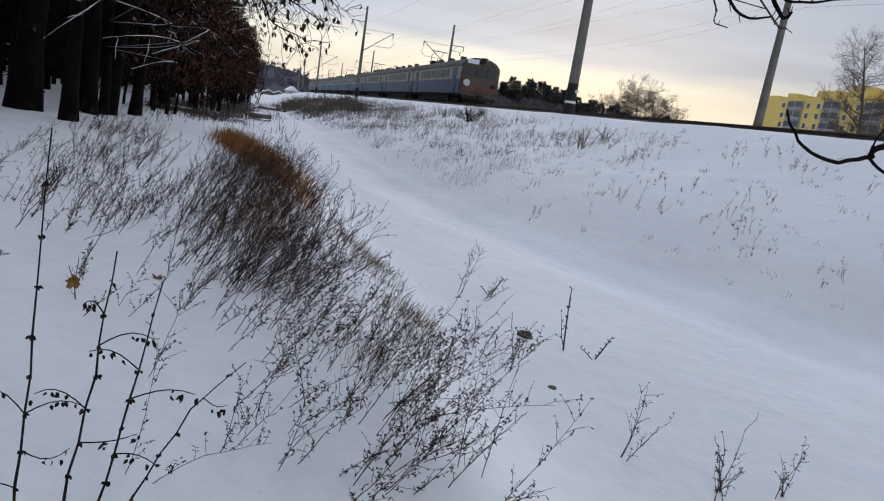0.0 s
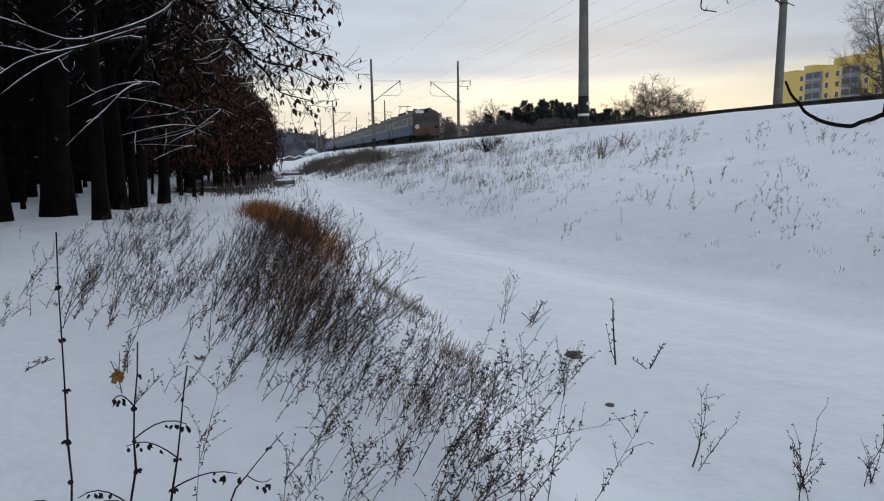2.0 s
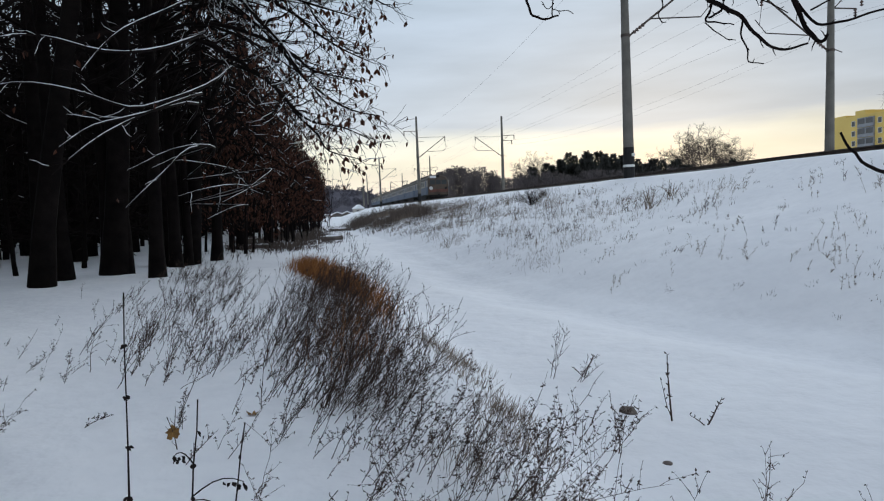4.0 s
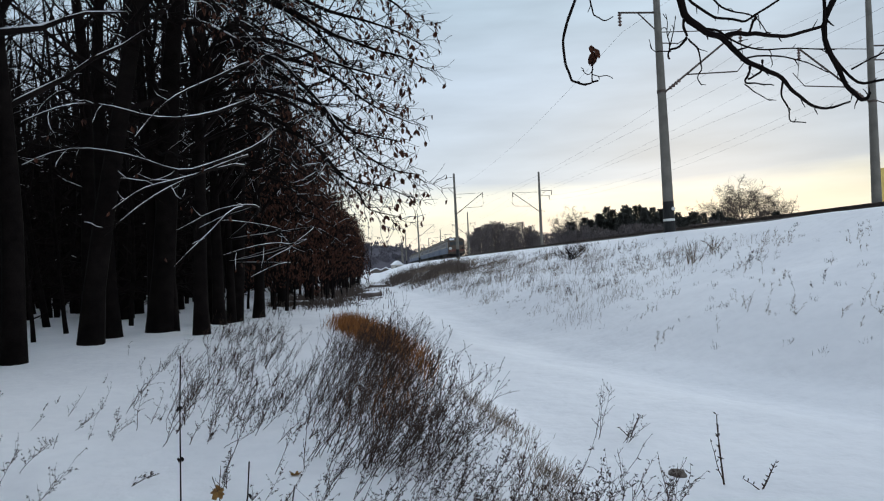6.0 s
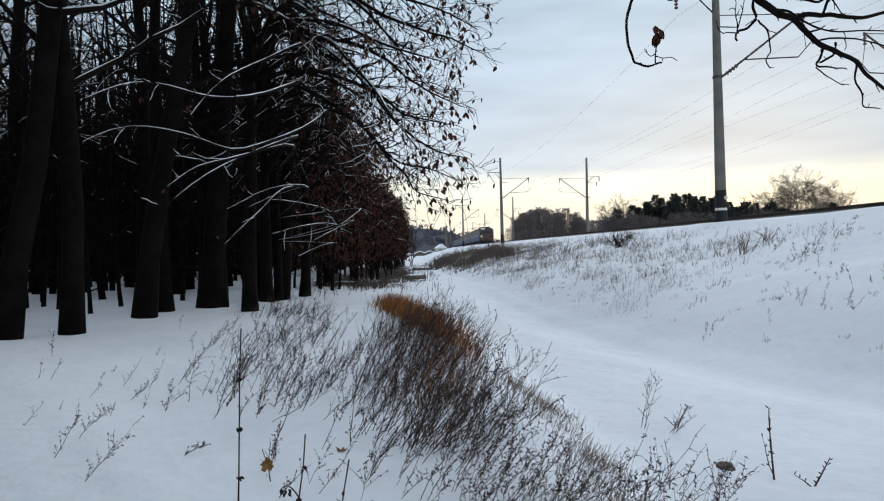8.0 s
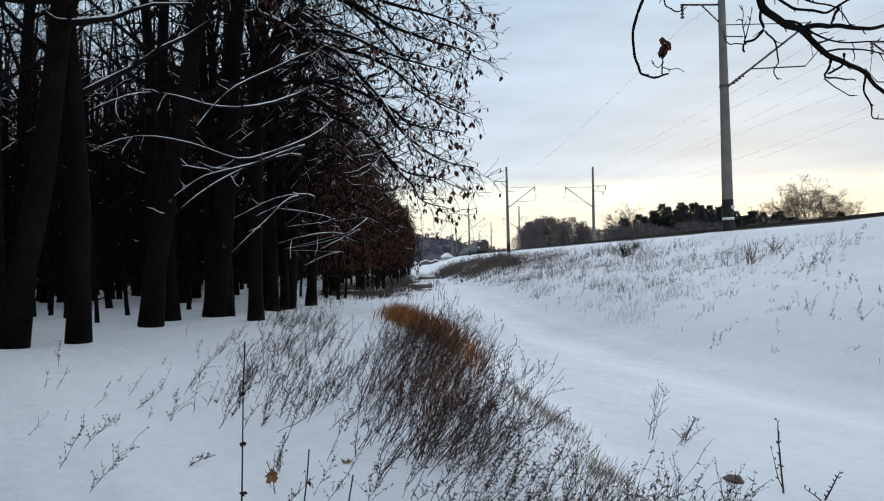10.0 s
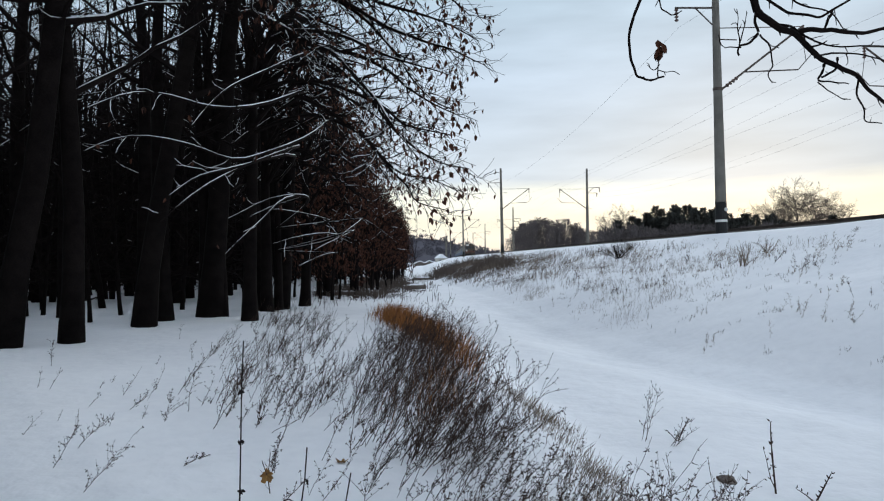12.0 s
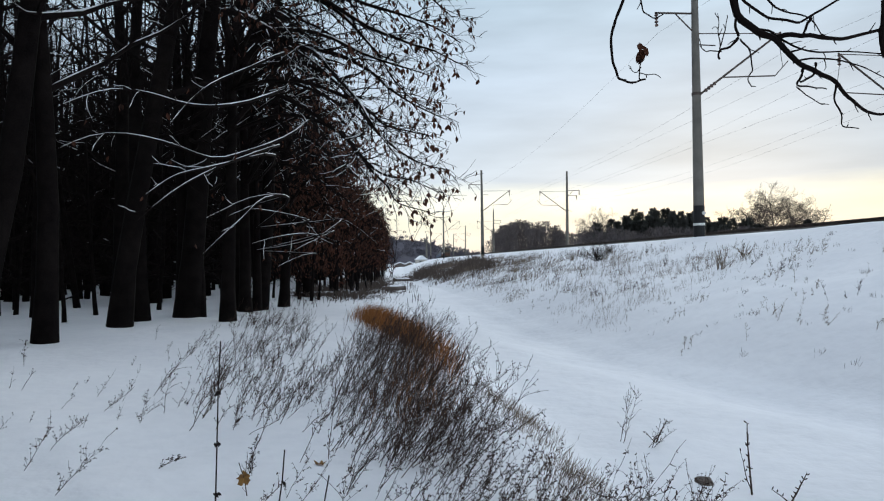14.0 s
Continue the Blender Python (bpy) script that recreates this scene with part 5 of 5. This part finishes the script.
for k, (x, y, h, ln) in enumerate(((-2.87, 5.57, 0.46, 0.45), (-2.93, 6.1, 0.55, 0.6), (-3.2, 7.8, 0.45, 0.7), (-2.33, 4.92, 0.6, 0.8), (-1.87, 5.57, 0.26, 1.6), (-5.9, 11.4, 0.5, 0.35), (-2.6, 7.2, 0.35, 0.6), (-1.62, 6.9, 0.4, 0.3))):
    st, sd = Shape(), Shape()
    g = random.Random(150 + k)
    weed_shape(st, sd, Vector((0, 0, 0)), h, ln, g, 0.003, 16, 2.4)
    e = part("feathery_weed", st, WEED)
    tagged(part("seed_spray", sd, WEED, e), kind="stuff")
    e.matrix_basis = pose(x, y, float(ground_z(x, y)))
    tagged(e, "single feathery dry weed leaning over smooth snow", "dry plant", "feathery weeds on the snow")


# ---- branch that hangs in from above ----
def hanging_tree():
    g = random.Random(131)
    e = new("overhanging_tree")
    trunk, wood, leaf, none = Shape(), Shape(), Shape(), Shape()
    trunk.tube(wander(Vector((0, 0, -0.3)), Vector((0.02, 0, 1)), 6.5, 8, g, 0.03), [0.16, 0.14, 0.13, 0.12, 0.11, 0.1, 0.08, 0.06, 0.03], 9)
    foot = Vector((4.2, 1.65, float(ground_z(4.2, 1.65))))
    eye, near_by = Vector((0, 0, 1.6)), 0.75

    def limb(keys, r, level=1, tw=0.32, dens=4.5, tip=0.0045, f=near_by):
        r, tw, dens, tip = r * f, tw * f, dens / f, tip * f
        ks = [eye.lerp(Vector(k), f) - foot for k in keys]
        path = []
        for a, b in zip(ks[:-1], ks[1:]):
            for u in (0, 0.25, 0.5, 0.75):
                path.append(a.lerp(b, u) + Vector([g.gauss(0, 0.006) for _ in range(3)]))
        path.append(ks[-1])
        for _ in range(2):
            path = [path[0]] + [(path[j - 1] + path[j] * 2 + path[j + 1]) / 4 for j in range(1, len(path) - 1)] + [path[-1]]
        branch(wood, none, none, path, r, tip, g, level, tw, dens, -0.05, 6, 0, 0, 0.0025)
    def near(pairs, r, level=1, tw=0.07, dens=5.0, tip=0.003, y=4.0):
        limb([(x, y, z) for x, z in pairs], r, level, tw, dens, tip)
    # the bough that arches out and droops, with its forks
    limb([(5.6, 2.2, 4.9), (4.2, 3.2, 4.7), (2.9, 3.8, 4.2), (2.15, 4.0, 3.65), (1.92, 4.0, 3.18)], 0.045, 1, 0.2, 3.0, 0.026)
    near([(1.92, 3.18), (1.97, 3.01), (2.10, 2.92), (2.19, 2.88), (2.31, 2.75), (2.44, 2.69), (2.54, 2.63), (2.63, 2.54), (2.72, 2.47), (2.83, 2.44), (2.98, 2.48)], 0.025, 1, 0.1, 5.0, 0.006)
    near([(2.19, 2.88), (2.28, 2.91), (2.40, 2.90), (2.51, 2.88), (2.63, 2.89), (2.82, 2.94)], 0.016, 1, 0.12, 7.0, 0.009)
    near([(2.10, 2.94), (2.20, 2.91), (2.30, 2.84), (2.45, 2.80), (2.68, 2.82), (2.9, 2.8)], 0.008, 1, 0.1, 9.0)
    near([(1.97, 3.01), (1.96, 2.93), (1.98, 2.88), (1.92, 2.84), (1.86, 2.81), (1.86, 2.76)], 0.009, 1, 0.08, 4.0, 0.006)
    near([(1.98, 2.88), (2.04, 2.81), (2.07, 2.70), (2.02, 2.65), (2.05, 2.60)], 0.006, 1, 0.08, 7.0)
    near([(1.86, 2.81), (1.79, 2.81), (1.75, 2.82), (1.74, 2.88)], 0.004, 1, 0.05, 8.0, 0.002)
    near([(1.86, 2.81), (1.85, 2.92), (1.85, 3.03)], 0.004, 1, 0.06, 16.0, 0.002)
    near([(1.87, 2.82), (1.89, 2.92), (1.91, 3.01)], 0.004, 1, 0.05, 16.0, 0.002)
    near([(1.93, 3.3), (1.99, 3.12), (2.10, 3.03), (2.19, 3.00), (2.32, 2.98), (2.40, 3.01), (2.56, 3.10), (2.7, 3.2)], 0.009, 1, 0.08, 6.0, 0.006)
    near([(2.05, 3.25), (2.15, 3.10), (2.25, 3.04), (2.41, 3.01), (2.48, 2.90)], 0.008, 1, 0.09, 9.0)
    near([(2.41, 3.01), (2.38, 2.96), (2.37, 2.91)], 0.01, 1, 0.05, 4.0, 0.007)
    near([(2.36, 2.71), (2.34, 2.64), (2.32, 2.60), (2.42, 2.60), (2.50, 2.59)], 0.009, 1, 0.06, 5.0)
    near([(2.44, 2.74), (2.42, 2.67), (2.34, 2.63)], 0.008, 1, 0.06, 5.0, 0.006)
    near([(2.32, 2.60), (2.37, 2.55), (2.45, 2.50), (2.51, 2.50)], 0.004, 1, 0.05, 4.0, 0.002)
    near([(2.55, 2.63), (2.54, 2.54), (2.58, 2.43), (2.58, 2.37), (2.69, 2.36)], 0.007, 1, 0.08, 6.0)
    near([(2.31, 2.75), (2.5, 2.78), (2.68, 2.74), (2.85, 2.66)], 0.006, 1, 0.1, 7.0)
    # a second pair of shoots further along
    limb([(5.6, 2.2, 4.2), (4.2, 3.4, 3.9), (3.1, 4.0, 3.4), (2.79, 4.0, 2.92), (2.93, 4.0, 2.65), (3.00, 4.0, 2.53), (3.08, 4.0, 2.48), (3.11, 4.0, 2.53)], 0.026, 1, 0.1, 3.0, 0.009)
    near([(2.84, 3.1), (2.83, 2.85), (2.95, 2.65), (3.08, 2.59), (3.24, 2.62), (3.47, 2.68), (3.67, 2.73)], 0.011, 1, 0.1, 4.0, 0.006)
    near([(3.0, 2.68), (3.15, 2.75), (3.35, 2.82), (3.6, 2.95)], 0.006, 1, 0.12, 6.0)
    # the hooked twig with a leaf, and the low loop
    limb([(2.9, 3.8, 4.2), (2.0, 3.9, 3.9), (1.5, 4.0, 3.5), (1.33, 4.0, 3.18), (1.24, 4.0, 3.01), (1.22, 4.0, 2.89), (1.23, 4.0, 2.73), (1.26, 4.0, 2.65), (1.32, 4.0, 2.62), (1.37, 4.0, 2.62), (1.42, 4.0, 2.64)], 0.012, 1, 0.04, 1.5, 0.005)
    near([(1.37, 2.62), (1.39, 2.70), (1.39, 2.76), (1.385, 2.84)], 0.004, 1, 0.03, 8.0)
    near([(1.39, 2.69), (1.33, 2.67), (1.32, 2.72)], 0.003, 1, 0.03, 14.0, 0.002)
    near([(1.39, 2.68), (1.45, 2.66), (1.51, 2.65)], 0.003, 1, 0.02, 4.0, 0.002)
    near([(1.5, 3.5), (1.36, 3.25), (1.39, 3.12), (1.42, 3.03), (1.47, 2.99), (1.53, 3.02)], 0.006, 1, 0.05, 4.0)
    # the bough that sweeps down close by and curls up again
    limb([(4.2, 1.65, 4.0), (3.0, 1.7, 3.4), (1.721, 1.700, 2.130), (1.748, 1.700, 2.042), (1.783, 1.700, 1.975), (1.818, 1.700, 1.908), (1.849, 1.700, 1.822)], 0.02, 1, 0.05, 1.0, 0.014, 1.0)
    limb([(1.900, 1.700, 2.147), (1.875, 1.700, 2.052), (1.861, 1.700, 1.973), (1.860, 1.700, 1.894), (1.849, 1.700, 1.822)], 0.012, 1, 0.04, 1.0, 0.013, 1.0)
    limb([(1.849, 1.700, 1.822), (1.861, 1.700, 1.775), (1.818, 1.700, 1.733), (1.770, 1.700, 1.712), (1.733, 1.700, 1.682), (1.703, 1.700, 1.650)], 0.019, 1, 0.04, 1.0, 0.0085, 1.0)
    limb([(1.703, 1.700, 1.650), (1.640, 1.700, 1.626), (1.583, 1.700, 1.615), (1.525, 1.700, 1.621), (1.466, 1.700, 1.643), (1.422, 1.700, 1.680), (1.390, 1.700, 1.732)], 0.0075, 1, 0.02, 3.0, 0.0032, 1.0)
    limb([(1.703, 1.700, 1.650), (1.783, 1.700, 1.599), (1.845, 1.700, 1.598), (1.938, 1.700, 1.610)], 0.005, 1, 0.04, 5.0, 0.003, 1.0)
    limb([(1.703, 1.700, 1.650), (1.694, 1.700, 1.673), (1.714, 1.700, 1.706), (1.727, 1.700, 1.738)], 0.004, 1, 0.03, 5.0, 0.002, 1.0)
    part("trunk", trunk, SHADE_BARK, e, smooth=True)
    tagged(part("crown", wood, SHADE_TWIG, e), kind="stuff")
    for p in ((1.395, 3.99, 2.81), (1.4, 4.0, 2.78)):
        for k in range(4):
            d = Vector((g.uniform(-0.7, 0.7), g.uniform(-0.3, 0.3), -1)).normalized()
            leaf.blade(eye.lerp(Vector(p), near_by) - foot + Vector((g.uniform(-0.01, 0.01), 0, 0.03 - 0.008 * k)), d, d.cross(Vector((g.uniform(-1, 1), 1, 0))).normalized(), g.uniform(0.04, 0.06), 0.026)
    tagged(part("foliage", leaf, OAK_LEAF, e, "a few withered leaves"), kind="stuff")
    e.matrix_basis = Matrix.Translation(foot)
    tagged(e, "bare tree whose dark crooked twigs hang in from above", "tree")


hanging_tree()


# ---- buildings and things in the valley ----
def apartment_house():
    e = new("apartment_house")
    X, Y0, Y1, H = 152.0, 96.0, 200.0, 24.2
    s = Shape()
    s.box((X + 8, (Y0 + Y1) / 2, H / 2 - 0.5), (16, Y1 - Y0, H + 1))
    part("wall", s, YELLOW, e, "yellow rendered wall")
    for a, b, dz in ((96, 112, 1.9), (118, 132, 2.3), (140, 154, 2.6), (160, 166, 3.4), (170, 178, 2.2), (186, 190, 1.4), (194, 199.8, 0.7)):
        s = Shape()
        s.box((X + 4, (a + b) / 2, H + dz / 2 - 0.1), (7.9, b - a, dz))
        part("roof_parapet", s, YELLOW, e)
    bays = Shape()
    bays.box((0, 0, 0), (0.5, 6.4, 2.72))
    win = Shape()
    win.box((0, 0, 0), (0.12, 1.35, 1.45))
    pane = Shape()
    pane.box((0, 0, 0), (0.1, 2.7, 1.55))
    bays_m, win_m, pane_m = bays.mesh("loggia", LOGGIA), win.mesh("window", WIN_GLASS), pane.mesh("pane", WIN_GLASS)
    frame_s = Shape()
    for dy in (-0.72, 0.72):
        frame_s.box((0, dy, 0), (0.16, 0.1, 1.6))
    for dz in (-0.77, 0.77):
        frame_s.box((0, 0, dz), (0.16, 1.5, 0.1))
    frame_m = frame_s.mesh("window_frame", WHITE_PAINT)
    for f in range(8):
        z = 1.6 + f * 2.9
        for yb in (185.5, 171, 156.5, 142, 127.5, 113):
            b = part("loggia", bays_m, None, e)
            b.location = (X - 0.2, yb, z)
            for dy in (-1.6, 1.6):
                part("pane", pane_m, None, b).location = (-0.25, dy, 0.35)
            for dy in (-5.2, 5.2):
                w = part("window", win_m, None, e)
                w.location = (X - 0.02, yb + dy, z)
                part("window_frame", frame_m, None, w).location = (-0.02, 0, 0)
    tagged(e, "long yellow apartment house with glazed grey loggias", "apartment house")


apartment_house()


def snowy_house():
    e = new("village_house")
    s = Shape()
    s.box((0, 0, 1.3), (4.2, 6, 3.0))
    part("wall", s, PALE_WALL, e)
    r = Shape()
    r.extrude_y([(-2.6, 2.7), (2.6, 2.7), (0, 4.6)], -3.4, 3.4)
    part("roof", r, BRANCH_SNOW, e, "snow-covered gable roof")
    s = Shape()
    s.box((0.9, 0.5, 4.4), (0.5, 0.5, 1.3))
    part("chimney", s, CONCRETE, e)
    for x in (-1.0, 0.9):
        s = Shape()
        s.box((x, -3.02, 1.5), (0.8, 0.08, 1.0))
        part("window", s, WIN_GLASS, e)
    e.matrix_basis = pose(6.4, 232, 0.5, 0, 0, 12)
    e.scale = (0.7, 0.7, 0.7)
    tagged(e, "small village house with a snow-covered roof", "house")
    for x, y, w, h in ((2.6, 228, 3.0, 0.7), (-0.5, 232, 3.6, 0.6)):
        s = Shape()
        s.extrude_y([(-w / 2, -0.3), (w / 2, -0.3), (w / 2, h), (0, h + 0.7), (-w / 2, h)], -2, 2)
        sh = part("shed", s, WOOD_OLD)
        r = Shape()
        r.extrude_y([(-w / 2 - 0.2, h), (0, h + 0.72), (w / 2 + 0.2, h), (w / 2 + 0.2, h + 0.25), (0, h + 1.0), (-w / 2 - 0.2, h + 0.25)], -2.2, 2.2)
        part("roof_snow", r, BRANCH_SNOW, sh)
        sh.matrix_basis = pose(x, y, 0.1)
        tagged(sh, "low wooden shed with a snowy roof", "shed")


snowy_house()


def slab(x, y, w, d, h, rz, label):
    e = new("timber_pile")
    for k in range(4):
        s = Shape()
        s.tube([Vector((-w / 2, (k - 1.5) * d / 4, h * 0.4)), Vector((w / 2, (k - 1.5) * d / 4, h * 0.4 + 0.02))], [h * 0.42, h * 0.38], 9)
        part("log", s, WOOD_OLD, e)
    s = Shape()
    n = 12
    for i in range(n + 1):
        for j in range(5):
            u, v = i / n, j / 4
            edge = min(u, 1 - u, v, 1 - v)
            s.v.append(Vector((-w / 2 + w * u, -d / 2 + d * v, h * 0.72 + min(edge * 4, 1) * h * 0.3)))
    for i in range(n):
        for j in range(4):
            a = i * 5 + j
            s.f.append((a, a + 5, a + 6, a + 1))
    part("snow_cap", s, BRANCH_SNOW, e, "snow lying on top", smooth=True)
    e.matrix_basis = pose(x, y, float(ground_z(x, y)) - 0.03, 0, 0, rz)
    tagged(e, label, "timber", "timber in the valley")


slab(-0.35, 39.5, 1.15, 0.6, 0.34, 4, "low pile of old logs capped with snow")
slab(0.1, 60, 1.6, 0.7, 0.3, 30, "low pile of old logs capped with snow")
slab(-4.0, 34, 2.2, 0.5, 0.22, -6, "long fallen log under snow")
blades("valley_grass", 1100, lambda g: (g.uniform(-5.5, 0.8), g.uniform(27, 75)), 0.1, 0.5, 0.1, WEED, 141, "dark dry grass showing through snow in the valley", 0.02)
weed_patch("valley_weeds", 40, lambda g: (g.gauss(-3.2, 0.9), g.uniform(24, 44)), 0.3, 0.8, 0.2, WEED, 142, "dark brush in the snowy valley", 0.012, 6)


# ---- what moves ----
def motions():
    rows = []
    for t, y in ((0.0, 60.0), (1.5, 80.0), (3.0, 100.5), (5.5, 132.5), (6.5, 147.0), (8.0, 169.0), (10.5, 209.0), (12.5, 243.0), (14.0, 270.0)):
        x0, x1 = float(line_x(y)) + FAR_TRACK, float(line_x(y + 120)) + FAR_TRACK
        rows.append((t, pose(x0, y, RAIL_Z, 0, 0, -math.degrees(math.atan2(x1 - x0, 120)))))
    walk(TRAIN, rows)


motions()
